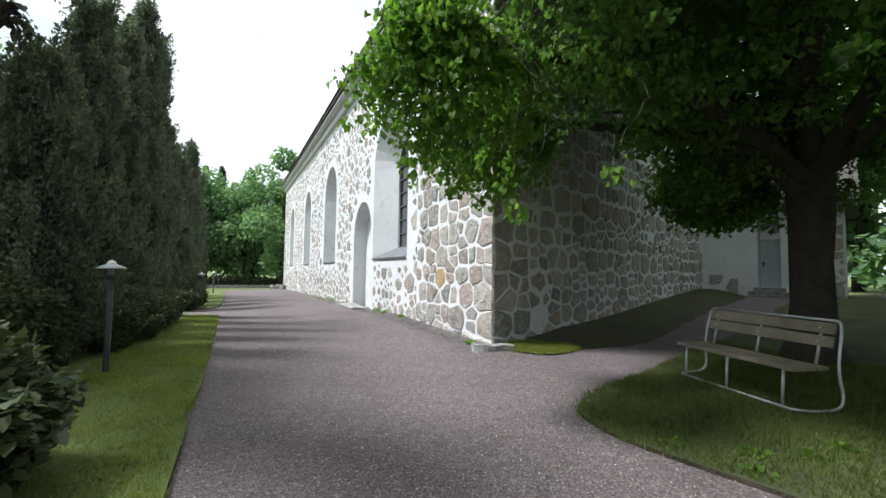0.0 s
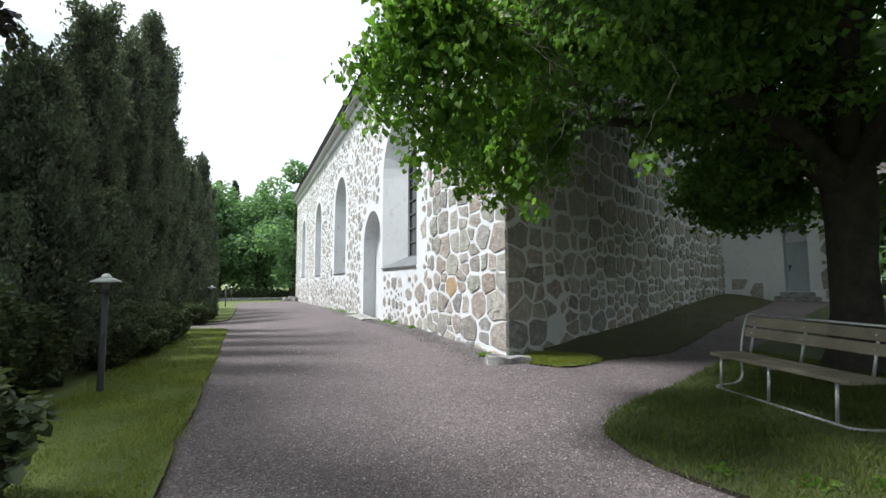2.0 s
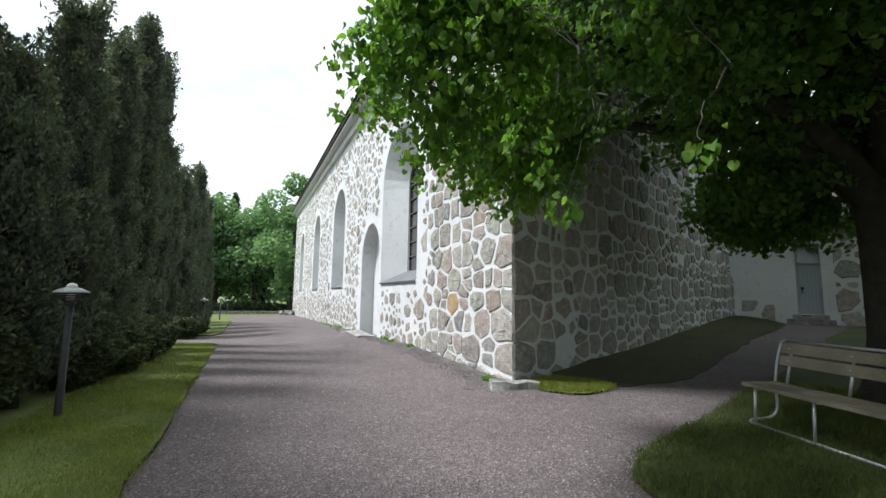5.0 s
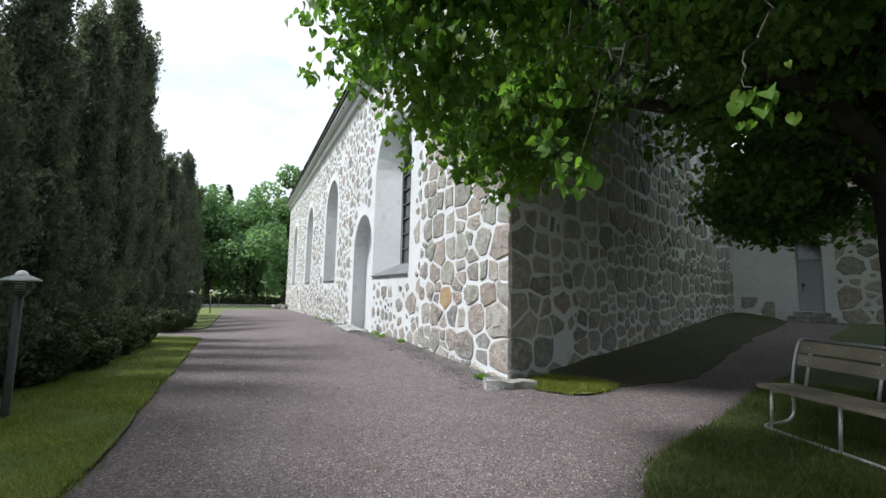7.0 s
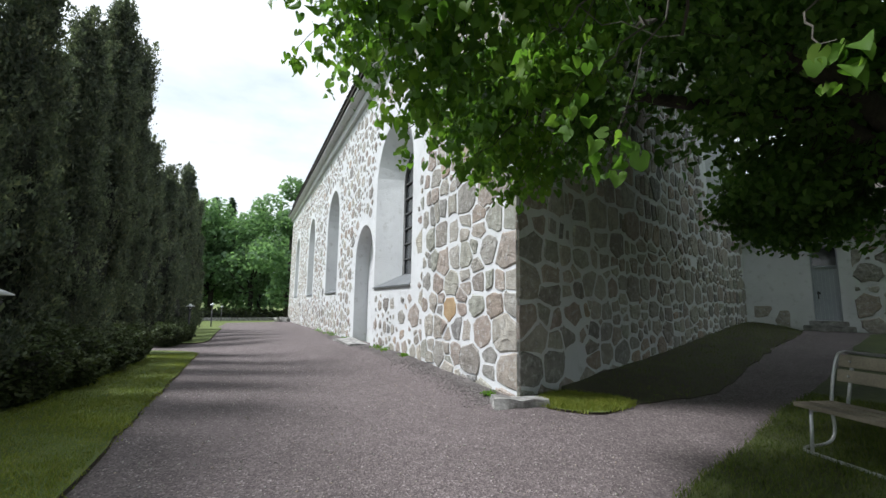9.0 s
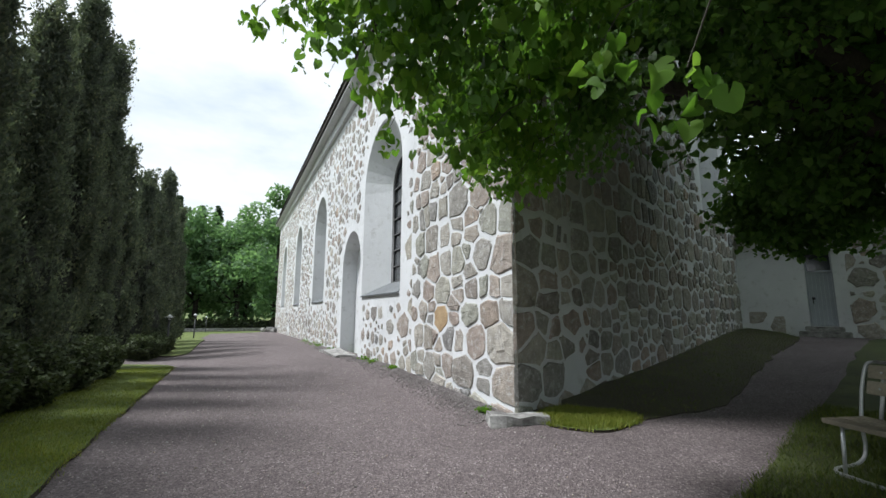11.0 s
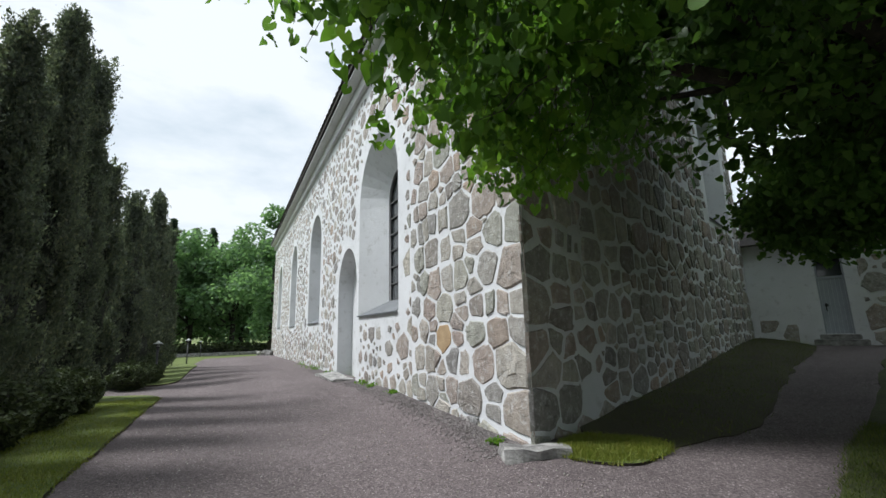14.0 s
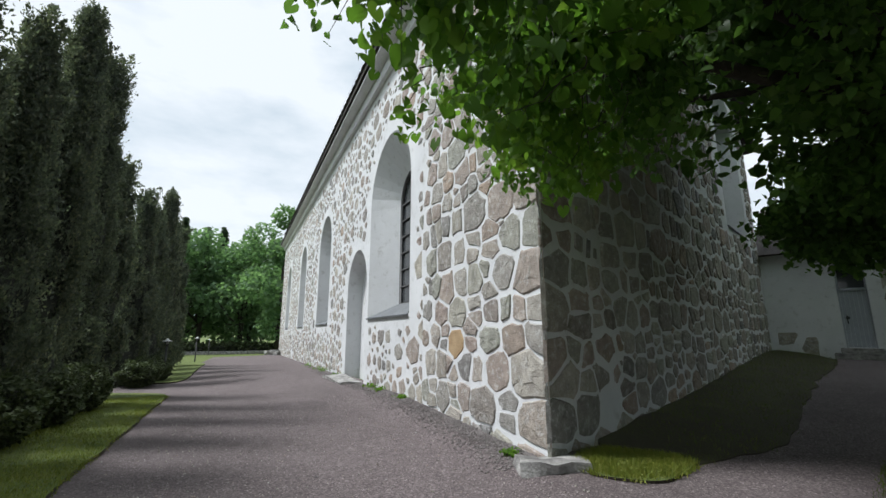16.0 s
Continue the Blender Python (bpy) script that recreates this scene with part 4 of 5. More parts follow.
    for (a, b), c in zip(twigs, centres):
        m = int(rng.integers(66, 88)) if c[0] < 4.6 else int(rng.integers(46, 72))
        d = b - a
        d = d.normalized() if d.length > 0.01 else Vector((1, 0, 0))
        back = rng.random(m) * 0.55
        q = np.array(b)[None] - np.array(d)[None] * back[:, None] + np.clip(rng.normal(0, 1, (m, 3)), -1.5, 1.5) * np.array([0.13, 0.13, 0.09])
        q[:, 2] = np.maximum(q[:, 2], np.array(b)[2] - 0.20)
        # many outer sprays get the brighter green in place of sunlight
        edge = c[0] < 3.2 and c[1] > 2.6 and c[2] < 3.9
        (bright if edge and rng.random() < 0.62 else (fine if c[0] < 4.6 else pts)).append(q)
    child("leaves", folded("leaves", leaves(rng, np.concatenate(pts), 0.085, 0.7, 0.45), LEAF_FACES, M_LINDEN), t, "dense dark green heart-shaped leaves", "stuff")
    child("hanging_leaves", folded("hanging_leaves", hearts(rng, np.concatenate(fine), 0.062), HEART_FACES, M_LINDEN), t, "green heart-shaped leaves on hanging twigs", "stuff")
    child("young_leaves", folded("young_leaves", hearts(rng, np.concatenate(bright), 0.070, 0.9, 0.45), HEART_FACES, M_YOUNG), t, "young yellow-green leaves, coloured brighter for sunlight", "stuff")
    # upper crown, almost all out of view, massed to shade the bench and the gable
    n = 24000
    d = rng.standard_normal((n, 3))
    d /= np.linalg.norm(d, axis=1)[:, None]
    p = np.array([-0.6, -1.6, 7.3]) + d * np.array([6.8, 8.2, 4.7]) * (0.50 + 0.45 * rng.random(n))[:, None]
    p = p[p[:, 2] > 4.1 - 0.30 * np.clip(p[:, 0], -4, 4)]
    along = (p[:, 0] + tx - CORNER[0]) * DIR[0] + (p[:, 1] + ty - CORNER[1]) * DIR[1]
    p = p[(p[:, 0] + tx - CORNER[0]) * OUT[0] + (p[:, 1] + ty - CORNER[1]) * OUT[1] > np.where(along > 6.0, 1.6, 0.35)]
    m = 5500
    d = rng.standard_normal((m, 3))
    d /= np.linalg.norm(d, axis=1)[:, None]
    q = np.array([4.4 - tx, 2.4 - ty, 5.9]) + d * np.array([3.0, 3.2, 2.0]) * (0.4 + 0.6 * rng.random(m))[:, None]
    p = p[(p[:, 0] + tx > 5.5) | (rng.random(len(p)) < 0.45)]
    # unseen leaf clump, added to shade the gravel on the right
    m = 1900
    d = rng.standard_normal((m, 3))
    d /= np.linalg.norm(d, axis=1)[:, None]
    shade_bough = np.array([2.9 - tx, 5.8 - ty, 6.7 - z0]) + d * np.array([1.3, 0.95, 0.65]) * (0.25 + 0.75 * rng.random(m))[:, None]
    shade_bough = shade_bough[(shade_bough[:, 0] + tx < 3.75) | (shade_bough[:, 1] + ty < 6.2)]
    # extra leaf mass added high up to keep sky light off the gable
    m = 5200
    d = rng.standard_normal((m, 3))
    d /= np.linalg.norm(d, axis=1)[:, None]
    over = np.array([7.5 - tx, 5.7 - ty, 7.4 - z0]) + d * np.array([4.2, 1.7, 1.6]) * (0.3 + 0.7 * rng.random(m))[:, None]
    over = over[(over[:, 0] + tx - CORNER[0]) * OUT[0] + (over[:, 1] + ty - CORNER[1]) * OUT[1] > 0.35]
    p = np.concatenate([p, q[q[:, 2] > 4.5], shade_bough, over])
    child("upper_crown", folded("upper_crown", leaves(rng, p, 0.21, 0.5, 0.5), LEAF_FACES, M_LINDEN), t, "high dense leafy crown, largely unseen, massed to block light", "stuff")
    # drooping shoots with fresh leaves low over the path, sunlight put into their colour
    fresh = []
    for sx, sy, sz, m in ((1.57, 2.66, 2.30, 15), (1.66, 2.52, 2.27, 10), (1.80, 2.74, 2.15, 13), (1.70, 2.41, 1.87, 20), (2.24, 2.06, 2.14, 17),
                          (0.82, 4.10, 2.88, 14), (0.97, 4.05, 2.94, 14), (1.14, 4.00, 2.98, 14), (1.17, 3.56, 2.76, 14), (1.44, 2.92, 3.04, 12), (1.90, 3.88, 2.28, 20), (2.02, 3.92, 2.32, 16), (2.52, 4.32, 2.26, 20), (2.70, 4.22, 2.40, 16), (2.82, 4.62, 2.44, 16), (1.62, 4.30, 2.46, 14)):
        q = np.array([sx - tx, sy - ty, sz - z0]) + rng.normal(0, 1, (m, 3)) * np.array([0.036, 0.036, 0.040])
        fresh.append(q)
        twigs.append((loc(sx + 0.7, sy + 0.25, sz + 0.75), loc(sx, sy, sz + 0.05)))
        k = int(np.argmin(((samp - np.array(twigs[-1][0])) ** 2).sum(1)))
        twigs.append((Vector(samp[k]), twigs[-1][0]))
    child("fresh_foliage", folded("fresh_foliage", hearts(rng, np.concatenate(fresh), 0.054, 1.0, 0.45), HEART_FACES, M_YOUNG), t, "fresh leaves on drooping shoots, coloured bright for sunlight", "stuff")
    # twigs in one mesh
    verts, faces = [], []
    for a, b in twigs:
        d = (b - a)
        if d.length < 0.05:
            continue
        side = d.orthogonal().normalized()
        up = d.normalized().cross(side)
        base, steps = len(verts), 4 if d.length < 0.8 else 9
        bow = Vector(rng.normal(0, 0.10, 3)) * d.length + Vector((0, 0, 0.10 * d.length))
        kink = rng.normal(0, 0.022, (steps + 1, 3)) * min(1.6, d.length)
        for j in range(steps + 1):
            f = j / steps
            p = a.lerp(b, f) + bow * (4 * f * (1 - f)) + Vector(kink[j]) * (1 if 0 < j < steps else 0)
            r = 0.0065 * (1 - f) + 0.0018
            for ang in (0, 2.094, 4.189):
                verts.append(p + (side * math.cos(ang) + up * math.sin(ang)) * r)
        for j in range(0, 3 * steps, 3):
            for k in range(3):
                faces.append((base + j + k, base + j + (k + 1) % 3, base + j + 3 + (k + 1) % 3, base + j + 3 + k))
    child("twig_mass", mesh("twig_mass", verts, faces, M_TWIG), t, "thin bare twigs", "stuff")
    return t


linden()


# ---- bench ----
def bench():
    a, b = Vector((5.56, 3.90, 0)), Vector((5.16, 2.42, 0))
    length = (b - a).length
    e = (b - a).normalized()
    back = Vector((-e.y, e.x, 0))
    if back.x < 0:
        back = -back
    z0 = 0.035
    m = Matrix(((e.x, back.x, 0, a.x), (e.y, back.y, 0, a.y), (0, 0, 1, z0), (0, 0, 0, 1)))
    t = thing("park_bench", "park bench with weathered grey planks on light tubular frame", "bench", at=m)
    L, r = length, 0.015
    loop = [(0.0, 0.0, r)]
    part("base_rail", tube_bm([(0.0, 0.0, r), (L, 0.0, r)], r), M_STEEL, t)
    for x in (0.0, L):
        s = 1 if x else -1
        part("side_tube", tube_bm(rounded([(x, 0, r), (x + s * 0.10, 0.10, r), (x + s * 0.13, 0.42, r), (x + s * 0.13, 0.52, 0.12), (x + s * 0.11, 0.46, 0.42), (x + s * 0.10, 0.57, 0.90), (x + s * 0.02, 0.585, 0.925)], 0.25, 3), r), M_STEEL, t)
    part("top_rail", tube_bm([(-0.02, 0.585, 0.925), (L + 0.02, 0.585, 0.925)], r), M_STEEL, t)
    for x in (0.06, L * 0.47, L - 0.10):
        part("leg", tube_bm([(x, 0.005, r), (x, 0.03, 0.40)], r), M_STEEL, t)
        part("seat_bearer", tube_bm([(x, 0.03, 0.395), (x, 0.44, 0.385)], r), M_STEEL, t)
        part("back_upright", tube_bm([(x, 0.44, 0.385), (x, 0.57, 0.89)], r), M_STEEL, t)
    for k in range(3):
        y = -0.03 + 0.155 * k
        part("seat_plank", box_bm(-0.06, y, 0.412, L + 0.06, y + 0.14, 0.452, 0.006), M_PLANK, t)
    for z in (0.645, 0.785):
        y = 0.480 + (z - 0.645) * 0.27
        bm = box_bm(-0.05, 0, 0, L + 0.05, 0.032, 0.118, 0.006)
        bmesh.ops.rotate(bm, verts=bm.verts, cent=(0, 0, 0), matrix=Matrix.Rotation(radians(-14), 3, "X"))
        bmesh.ops.translate(bm, verts=bm.verts, vec=(0, y, z))
        part("back_plank", bm, M_PLANK, t)
        for x in (0.06, L * 0.47, L - 0.10):
            part("bolt", lathe_bm([(0.011, -0.004), (0.011, 0.002), (0.005, 0.006)], 8), M_STEEL, t).matrix_local = pose(x, y - 0.006 + 0.014, z + 0.055, 76, 0, 0)
    return t


bench()


# ---- lamps ----
def garden_lamp(x, y):
    t = thing("garden_lamp", "dark garden post lamp with pale disc hat and white dome", "lamp", "garden lamps along the hedge", pose(x, y, float(ground_h(x, y)) + 0.04))
    part("post", lathe_bm([(0.045, -0.05), (0.038, 0.02), (0.035, 1.22)], 14), M_IRON, t)
    part("collar", lathe_bm([(0.040, 1.22), (0.055, 1.23), (0.055, 1.26), (0.040, 1.27)], 14), M_IRON, t)
    for z in (1.28, 1.305, 1.33, 1.355):
        part("louvre_ring", lathe_bm([(0.045, z), (0.085, z - 0.006), (0.088, z + 0.002), (0.045, z + 0.010)], 18), M_IRON, t)
    part("lamp_core", lathe_bm([(0.042, 1.265), (0.042, 1.375)], 12), M_OPAL, t)
    part("hat", lathe_bm([(0.06, 1.362), (0.163, 1.368), (0.166, 1.377), (0.09, 1.415), (0.058, 1.427)], 26), M_LAMPCAP, t, "pale grey disc hat")
    part("dome", lathe_bm([(0.056, 1.422), (0.052, 1.445), (0.036, 1.466), (0.012, 1.477)], 16), M_OPAL, t, "white dome on top")
    return t


lamp = garden_lamp(-1.60, 6.95)
for x, y in ((-1.55, 21.3), (-1.65, 33.5), (-2.0, 50.0)):
    copy_thing(lamp, pose(x, y, float(ground_h(x, y)) + 0.03))


# ---- rough stones on the ground ----
def rough_block(name, label, x, y, rz, sx, sy, sz, seed, sink=0.05, category="stone"):
    t = thing(name, label, category, at=pose(x, y, float(ground_h(x, y)) - sink, 0, 0, rz))
    bm = box_bm(-sx / 2, -sy / 2, 0, sx / 2, sy / 2, sz + sink)
    bmesh.ops.subdivide_edges(bm, edges=bm.edges[:], cuts=3, use_grid_fill=True)
    for v in bm.verts:
        n = noise.noise_vector(v.co * 4 + Vector((seed, seed, 0)))
        v.co += Vector((n.x * 0.09, n.y * 0.09, n.z * 0.05))
    part("stone_body", bm, M_SLAB, t)
    return t


rough_block("corner_stone", "rough flat grey stone slab at the foot of the corner", 4.0, 6.33, -24, 0.72, 0.36, 0.075, 3)
rough_block("door_slab", "flat pale stone slab before the walled-up doorway", 3.72, 15.7, 90, 2.5, 0.62, 0.07, 8, 0.06, "slab")
for i, (x, y, s) in enumerate([(3.7, 45.0, 0.8), (3.2, 46.2, 0.7), (3.75, 43.6, 0.6), (3.3, 44.6, 0.5)]):
    rough_block("loose_stone", "pale loose block lying beside the wall's end", x, y, 30 * i, s, s * 0.7, s * 0.55, 20 + i)


# low field-stone fence behind the far lawn
bm = box_bm(-26, 53.0, -1.4, 3.2, 53.6, -0.42, 0.05)
fence = thing("stone_fence", "low grey dry stone fence beyond the far lawn", "fence")
part("fence_body", bm, M_SLAB, fence)

# ---- grass ----
def blades(name, inside, x0, x1, y0, y1, count, height, lift, seed, label, material=None):
    rng = np.random.default_rng(seed)
    x, y = rng.uniform(x0, x1, count), rng.uniform(y0, y1, count)
    ok = inside(x, y)
    x, y = x[ok], y[ok]
    n = len(x)
    x, y = x + rng.normal(0, 0.03, n), y + rng.normal(0, 0.03, n)
    z = ground_h(x, y) + lift - 0.012
    h = height * (0.5 + rng.random(n)) * (0.75 + 0.5 * np.array([noise.noise((a * 1.3, b * 1.3, seed)) for a, b in zip(x, y)]) + 0.25)
    a = rng.random(n) * 2 * np.pi
    lean = rng.normal(0, 0.45, (n, 2)) * h[:, None]
    w = 0.0035 + 0.0025 * rng.random(n)
    base = np.stack([x, y, z], 1)
    side = np.stack([np.cos(a) * w, np.sin(a) * w, 0 * a], 1)
    tip = base + np.stack([lean[:, 0], lean[:, 1], h], 1)
    ob = setting(name, folded(name, np.stack([base - side, base + side, tip], 1), ((0, 1, 2),), material or M_GRASS), label, "grass")
    ob["kind"] = "stuff"


blades("lawn_grass", in_left, -1.9, -0.40, 1.8, 9.0, 60000, 0.032, 0.045, 1, "short mown grass blades on the lawn strip")
blades("far_lawn_grass", in_left, -1.9, -0.40, 9.0, 15.6, 26000, 0.035, 0.045, 2, "short mown grass blades on the lawn strip")
blades("bench_lawn_grass", in_right, 2.8, 8.5, 0.4, 5.4, 90000, 0.050, 0.035, 3, "longer grass blades under the bench, coloured darker for shade", M_DARKENED_GRASS)
blades("corner_grass", in_corner, 4.1, 5.7, 5.5, 6.6, 26000, 0.045, 0.028, 6, "lush tufted grass by the corner stone")
blades("wall_grass", in_gable, 5.6, 18.5, 5.6, 11.7, 26000, 0.05, 0.014, 4, "tufted grass blades along the gable wall, coloured darker for shade", M_DARKENED_GRASS)


def weed(x, y, s, seed, label="small yellow-green weed tuft at the wall foot", group="weeds along the wall"):
    rng = np.random.default_rng(seed)
    t = thing("weed_tuft", label, "weed", group, pose(x, y, float(ground_h(x, y))))
    p = rng.normal(0, 1, (60, 3)) * np.array([s, s, 0.3 * s]) + np.array([0, 0, 0.5 * s])
    p[:, 2] = np.maximum(p[:, 2], 0.01)
    child("weed_leaves", folded("weed_leaves", hearts(rng, p, 0.045, -0.3, 0.6), HEART_FACES, M_YOUNG), t)


for i, (x, y, s) in enumerate([(3.95, 13.2, 0.10), (3.9, 12.3, 0.07), (3.95, 17.4, 0.10), (3.9, 19.8, 0.14), (3.92, 21.5, 0.12), (3.85, 6.9, 0.05), (3.9, 24, 0.13), (3.95, 10.9, 0.06)]):
    weed(x, y, s, 300 + i)
for i, (x, y, s) in enumerate([(3.98, 1.76, 0.06), (3.3, 1.78, 0.05), (4.4, 1.72, 0.06), (3.62, 1.95, 0.05), (3.25, 2.35, 0.04)]):
    weed(x, y, s, 320 + i, "leafy green weed tuft in the grass edge", "weeds in the bench lawn")


# ---- loose pebbles on the path ----
def pebbles():
    rng = np.random.default_rng(77)
    n = 5200
    x, y = rng.uniform(-0.4, 4.4, n), 1.5 + rng.random(n) ** 1.6 * 12
    keep = in_path(x, y) & (x < 4.0)
    x, y = x[keep], y[keep]
    n = len(x)
    s = (0.004 + 0.010 * rng.random(n) ** 3)[:, None, None]
    octa = np.array([[1, 0, 0], [0, 1, 0], [-1, 0, 0], [0, -1, 0], [0, 0, 0.8], [0, 0, -0.6]])
    p = octa[None] * s * rng.uniform(0.7, 1.3, (n, 6, 1)) + np.stack([x, y, ground_h(x, y) + 0.003], 1)[:, None]
    me = folded("pebbles", p, ((0, 1, 4), (1, 2, 4), (2, 3, 4), (3, 0, 4), (1, 0, 5), (2, 1, 5), (3, 2, 5), (0, 3, 5)), M_RUBBLE)
    ob = setting("pebbles", me, "scattered small pebbles on the gravel", "gravel")
    ob["kind"] = "stuff"


def drip_pebbles():
    rng = np.random.default_rng(78)
    n = 9000
    y = 6.6 + rng.random(n) ** 1.4 * 14
    x = 4.04 - np.abs(rng.normal(0, 0.22, n))
    s = (0.007 + 0.016 * rng.random(n) ** 2)[:, None, None]
    octa = np.array([[1, 0, 0], [0, 1, 0], [-1, 0, 0], [0, -1, 0], [0, 0, 0.8], [0, 0, -0.6]])
    p = octa[None] * s * rng.uniform(0.7, 1.3, (n, 6, 1)) + np.stack([x, y, ground_h(x, y) + 0.004], 1)[:, None]
    me = folded("drip_gravel", p, ((0, 1, 4), (1, 2, 4), (2, 3, 4), (3, 0, 4), (1, 0, 5), (2, 1, 5), (3, 2, 5), (0, 3, 5)), M_DRIP)
    ob = setting("drip_gravel", me, "coarse dark pebbles along the wall foot", "gravel")
    ob["kind"] = "stuff"


pebbles()
drip_pebbles()


# ---- stones of the walls ----
def clip(poly, mid, nrm):
    out = []
    for p, q in zip(poly, np.roll(poly, -1, 0)):
        a, b = (p - mid) @ nrm, (q - mid) @ nrm
        if a <= 0:
            out.append(p)
        if (a <= 0) != (b <= 0):
            out.append(p + (q - p) * a / (a - b))
    return np.array(out)


def rubble(fr, parent, u0, u1, z0, z1, size, keep, joint, near, seed, skip=0.0, proud=0.014, quoins=False, ochre=None, vary=(0.85, 1.15), courses=None):
    """Field stones that fill a wall: uneven cells drawn in from the joints. near(u, z): a stone of its own."""
    rng = np.random.default_rng(seed)
    area = (u1 - u0) * (z1 - z0)
    pts, rad = np.zeros((0, 2)), np.zeros(0)
    if (quoins or ochre) and not courses:
        z, row = z0 + 0.2, []
        while quoins and z < z1:
            r = rng.uniform(0.20, 0.29)
            row.append((u0 + r * rng.uniform(0.8, 1.15), z + r, r))
            z += 1.9 * r
        if ochre:
            row.append((*ochre, 0.24))
        row = np.array(row)
        pts, rad = row[:, :2], row[:, 2]
    if courses:
        # rough courses: rows of uneven height, some stones split in two, all shifted a little
        row, z = ([(*ochre, 0.24)] if ochre else []), z0
        while z < z1:
            h, u = rng.uniform(*courses[0]), u0
            while u < u1:
                w = rng.uniform(*courses[1]) * rng.choice([0.7, 1.0, 1.25])
                c, m = u + w / 2, z + h / 2 + 0.10 * noise.noise((u * 0.8, z * 0.8, seed))
                kind = rng.random() if u > u0 else 1.0
                if kind < 0.22:
                    parts = [(c - w / 4, m, 0.7), (c + w / 4, m, 0.62)]
                elif kind < 0.42:
                    parts = [(c, m - h / 4, 0.66), (c, m + h / 4, 0.70)]
                elif kind < 0.52:
                    parts = [(c, m, 0.9), (c + w / 2, m + h * 0.42, 0.32)]
                else:
                    parts = [(c, m, 1.0)]
                for a, b, k in parts:
                    a, b = a + rng.normal(0, 0.035), b + rng.normal(0, 0.035)
                    if not ochre or abs(a - ochre[0]) + abs(b - ochre[1]) > 0.36:
                        row.append((a, b, k * math.sqrt(w * h) / 2))
                u += w
            z += h
        row = np.array(row)
        pts, rad = row[:, :2], row[:, 2]
    for share, tries in () if courses else ((1.0, 6), (0.74, 12), (0.52, 22), (0.34, 30)):
        n = int(area * tries)
        cu, cz = rng.uniform(u0, u1, n), rng.uniform(z0, z1, n)
        cells = {}
        for k, p in enumerate(pts):
            cells.setdefault((int(p[0] // 0.7), int(p[1] // 0.7)), []).append(k)
        px, pr = [tuple(p) for p in pts], list(rad)
        for a, b in zip(cu, cz):
            r = max(0.07, size(a, b) * share * rng.uniform(*vary))
            i, j = int(a // 0.7), int(b // 0.7)
            ok = True
            for di in (-1, 0, 1):
                for dj in (-1, 0, 1):
                    for k in cells.get((i + di, j + dj), ()):
                        du, dz = (px[k][0] - a) * 0.78, px[k][1] - b
                        if du * du + dz * dz < (0.93 * (r + pr[k])) ** 2:
                            ok = False
                            break
                    if not ok:
                        break
                if not ok:
                    break
            if ok:
                cells.setdefault((i, j), []).append(len(px))
                px.append((a, b)), pr.append(r)
        pts, rad = np.array(px), np.array(pr)
    seeds, squash = pts, np.array([0.78, 1.0])
    far_v, far_f = [], []
    for me_k, s in enumerate(seeds):
        if not (u0 < s[0] < u1 and z0 < s[1] < z1) or not keep(*s) or rng.random() < skip:
            continue
        d = (((seeds - s) * squash) ** 2).sum(1)
        poly = s + np.array([(-1.1, -0.9), (1.1, -0.9), (1.1, 0.9), (-1.1, 0.9)]) * rad[me_k] * 2.0
        for k in np.argsort(d)[1:22]:
            f = 0.5 + (rad[me_k] ** 2 - rad[k] ** 2) / (2 * d[k])
            poly = clip(poly, s + (seeds[k] - s) * f, (seeds[k] - s) * squash ** 2)
            if len(poly) < 3:
                break
        if len(poly) < 3:
            continue
        poly[:, 0] = np.clip(poly[:, 0], u0, u1)
        c = poly.mean(0)
        lo, hi = joint(*s)
        # some stones lie half under smeared lime
        f = max(0.45, 1 - (rng.uniform(lo, hi) + (rng.uniform(0.01, 0.045) if rng.random() < 0.2 else 0)) / rad[me_k])
        poly = c + (poly - c) * f
        poly[:, 0] = np.maximum(poly[:, 0], u0)
        if not all(keep(*p) for p in poly):
            poly = c + (poly - c) * 0.7
            if not all(keep(*p) for p in poly):
                continue
        cut = rng.uniform(0.05, 0.17)
        nxt = np.roll(poly, -1, 0)
        poly = np.stack([poly * (1 - cut) + nxt * cut, poly * cut + nxt * (1 - cut)], 1).reshape(-1, 2)
        poly = poly + rng.normal(0, 0.06 * rad[me_k], poly.shape)
        if rad[me_k] > 0.14:
            mid = (poly + np.roll(poly, -1, 0)) / 2 + rng.normal(0, 0.035 * rad[me_k], poly.shape)
            poly = np.stack([poly, mid], 1).reshape(-1, 2)
        poly[:, 0] = np.maximum(poly[:, 0], u0)
        if quoins:
            poly[poly[:, 0] < u0 + 0.07, 0] = u0 - 0.012
        h = proud * rng.uniform(0.5, 1.5)
        n = len(poly)
        c = poly.mean(0)
        inner = c + (poly - c) * rng.uniform(0.84, 0.92)
        core = c + (poly - c) * 0.35
        v = [fr(*p, 0.012) for p in poly] + [fr(*p, -h * rng.uniform(0.7, 1.1)) for p in inner] + [fr(*p, -h * rng.uniform(0.9, 1.4)) for p in core]
        fc = [(i, (i + 1) % n, n + (i + 1) % n, n + i) for i in range(n)] + [(n + i, n + (i + 1) % n, 2 * n + (i + 1) % n, 2 * n + i) for i in range(n)] + [tuple(range(2 * n, 3 * n))]
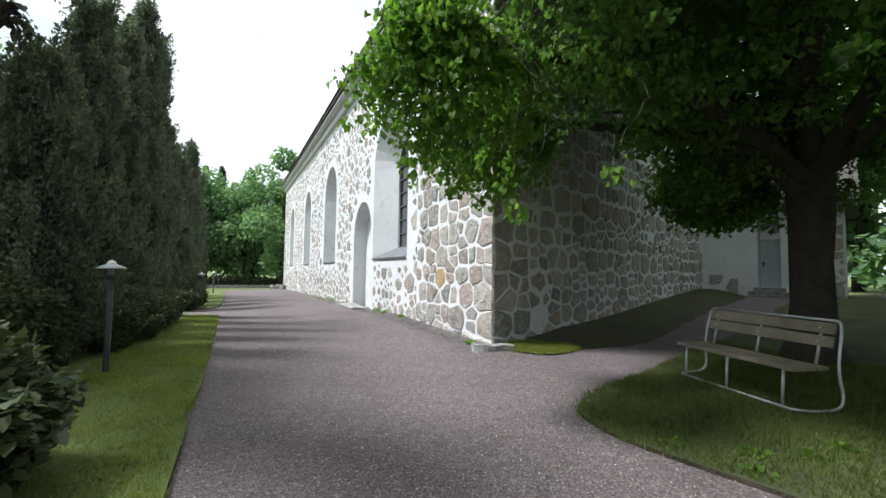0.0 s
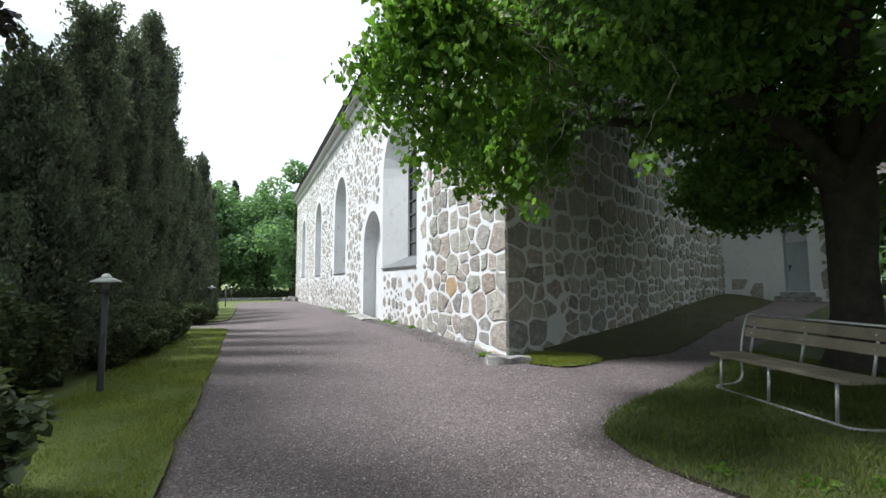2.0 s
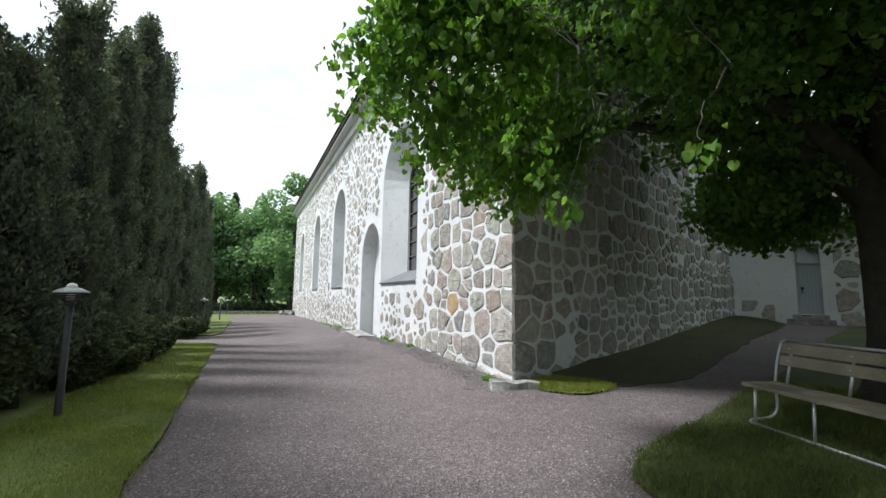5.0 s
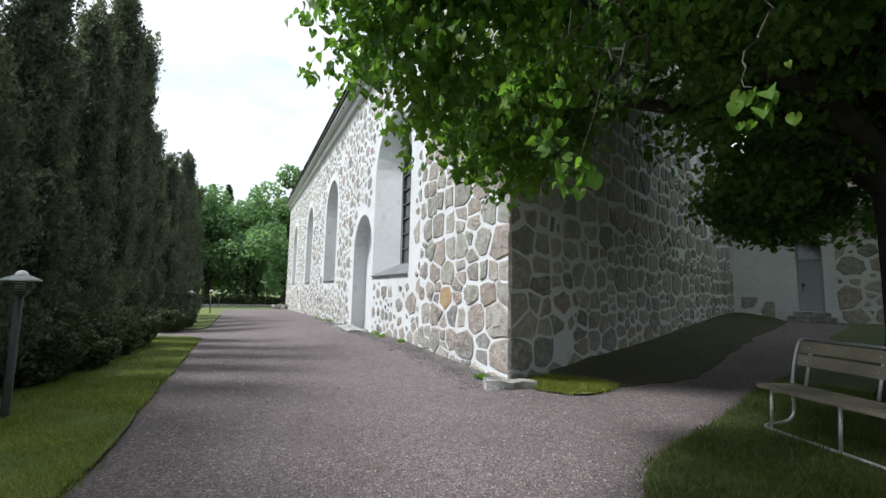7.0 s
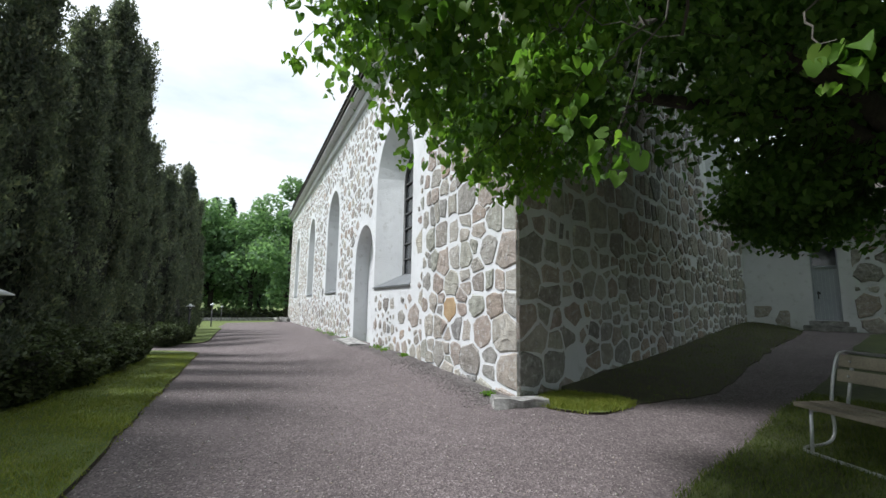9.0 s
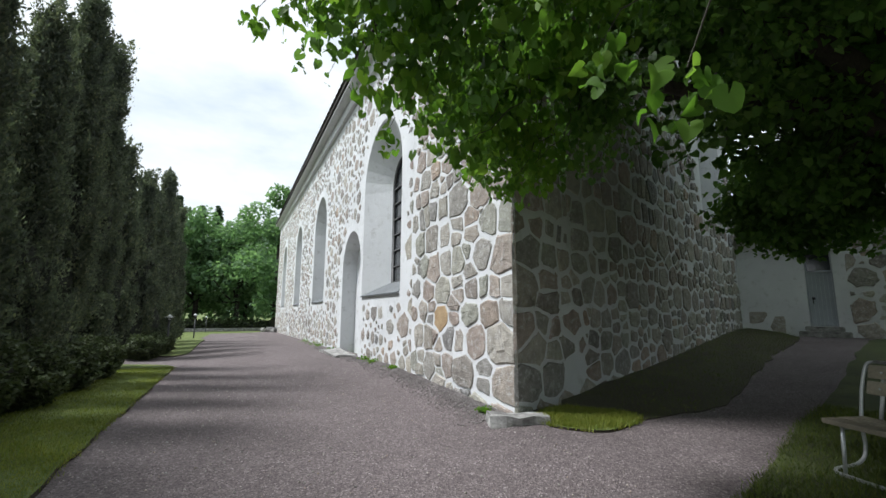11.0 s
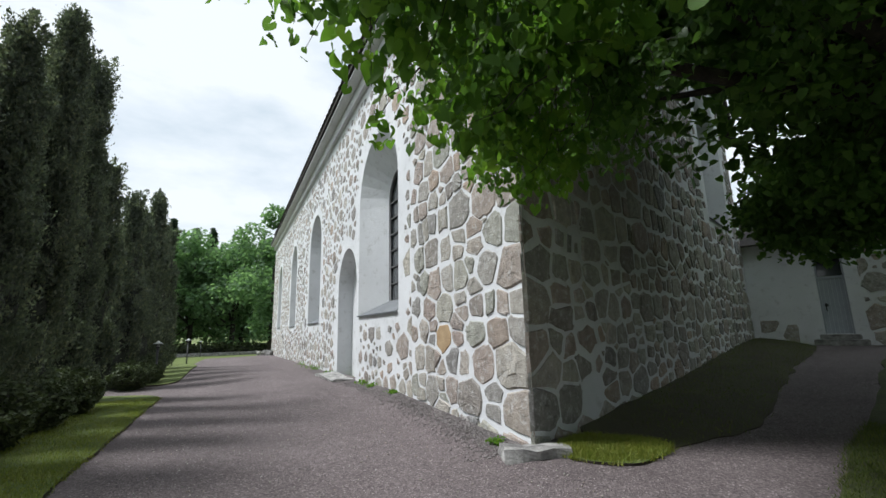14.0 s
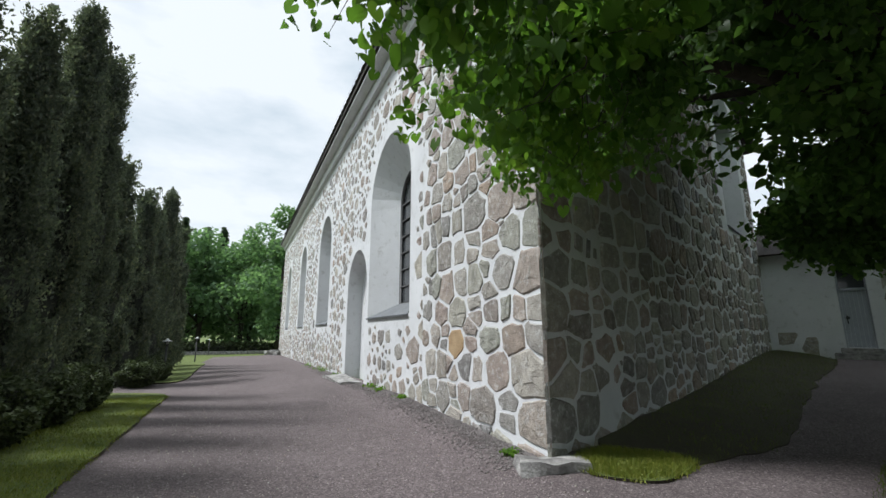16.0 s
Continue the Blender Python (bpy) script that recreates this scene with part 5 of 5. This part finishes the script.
        if near(*s):
            warm = ochre is not None and abs(s[0] - ochre[0]) + abs(s[1] - ochre[1]) < 0.01
            child("stone", mesh("stone", v, fc, M_OCHRE if warm else M_STONE), parent, "ochre-coloured field stone" if warm else "")
        else:
            o = len(far_v)
            far_v += v
            far_f += [tuple(i + o for i in q) for q in fc]
    if far_v:
        child("rubble", mesh("rubble", far_v, far_f, M_RUBBLE), parent, "grey and reddish field stones set in lime", "stuff")


def clear_of(openings, margin):
    def keep(u, z):
        for a, b, sill, spring in openings:
            c, r = (a + b) / 2, (b - a) / 2 + margin
            if a - margin < u < b + margin and sill - 0.15 < z < spring:
                return False
            if z >= spring and (u - c) ** 2 + (z - spring) ** 2 < r * r:
                return False
        return True
    return keep


long_free = clear_of(LONG_OPEN, 0.30)
rubble(LONG, wall_long, CORNER[1], 10.2, -0.3, 8.2, None, lambda u, z: long_free(u, z) and z < eave(u) - 0.75 and u < 10.15,
       lambda u, z: (0.003, 0.020), lambda u, z: z < 5.6, 21, 0.0, 0.018, quoins=True, ochre=(8.70, 1.26), courses=((0.34, 0.58), (0.36, 0.68)))
rubble(LONG, wall_long, 10.1, FAR, -0.9, 8.6, lambda u, z: 0.25, lambda u, z: long_free(u, z) and z < eave(u) - 0.75,
       lambda u, z: (0.02, 0.075) if z > 0.9 else (0.012, 0.05), lambda u, z: u < 14.5 and z < 1.7, 4, 0.04, vary=(0.55, 1.2))
gab_free = clear_of(GAB_OPEN, 0.35)
rubble(GAB, wall_gable, 0.0, GABLE - 0.05, -0.3, 10.0, None, lambda u, z: gab_free(u, z) and z < gable_wall_top(u) - 0.25,
       lambda u, z: (0.014, 0.046), lambda u, z: u < 11.2 and z < 4.4, 9, 0.01, 0.024, quoins=True, courses=((0.34, 0.62), (0.38, 0.76)))
rubble(PORCH, wall_porch, P_DOOR[1] + 0.30, PORCH_LEN - 0.02, 0.3, PORCH_TOP - 0.2, lambda u, z: 0.34, lambda u, z: True, lambda u, z: (0.02, 0.06), lambda u, z: True, 12, 0.0, 0.03, vary=(0.5, 1.2))
rubble(PORCH, wall_porch, 0.1, 1.4, 0.5, 1.25, lambda u, z: 0.3, lambda u, z: True, lambda u, z: (0.05, 0.1), lambda u, z: True, 14, 0.4, 0.01)
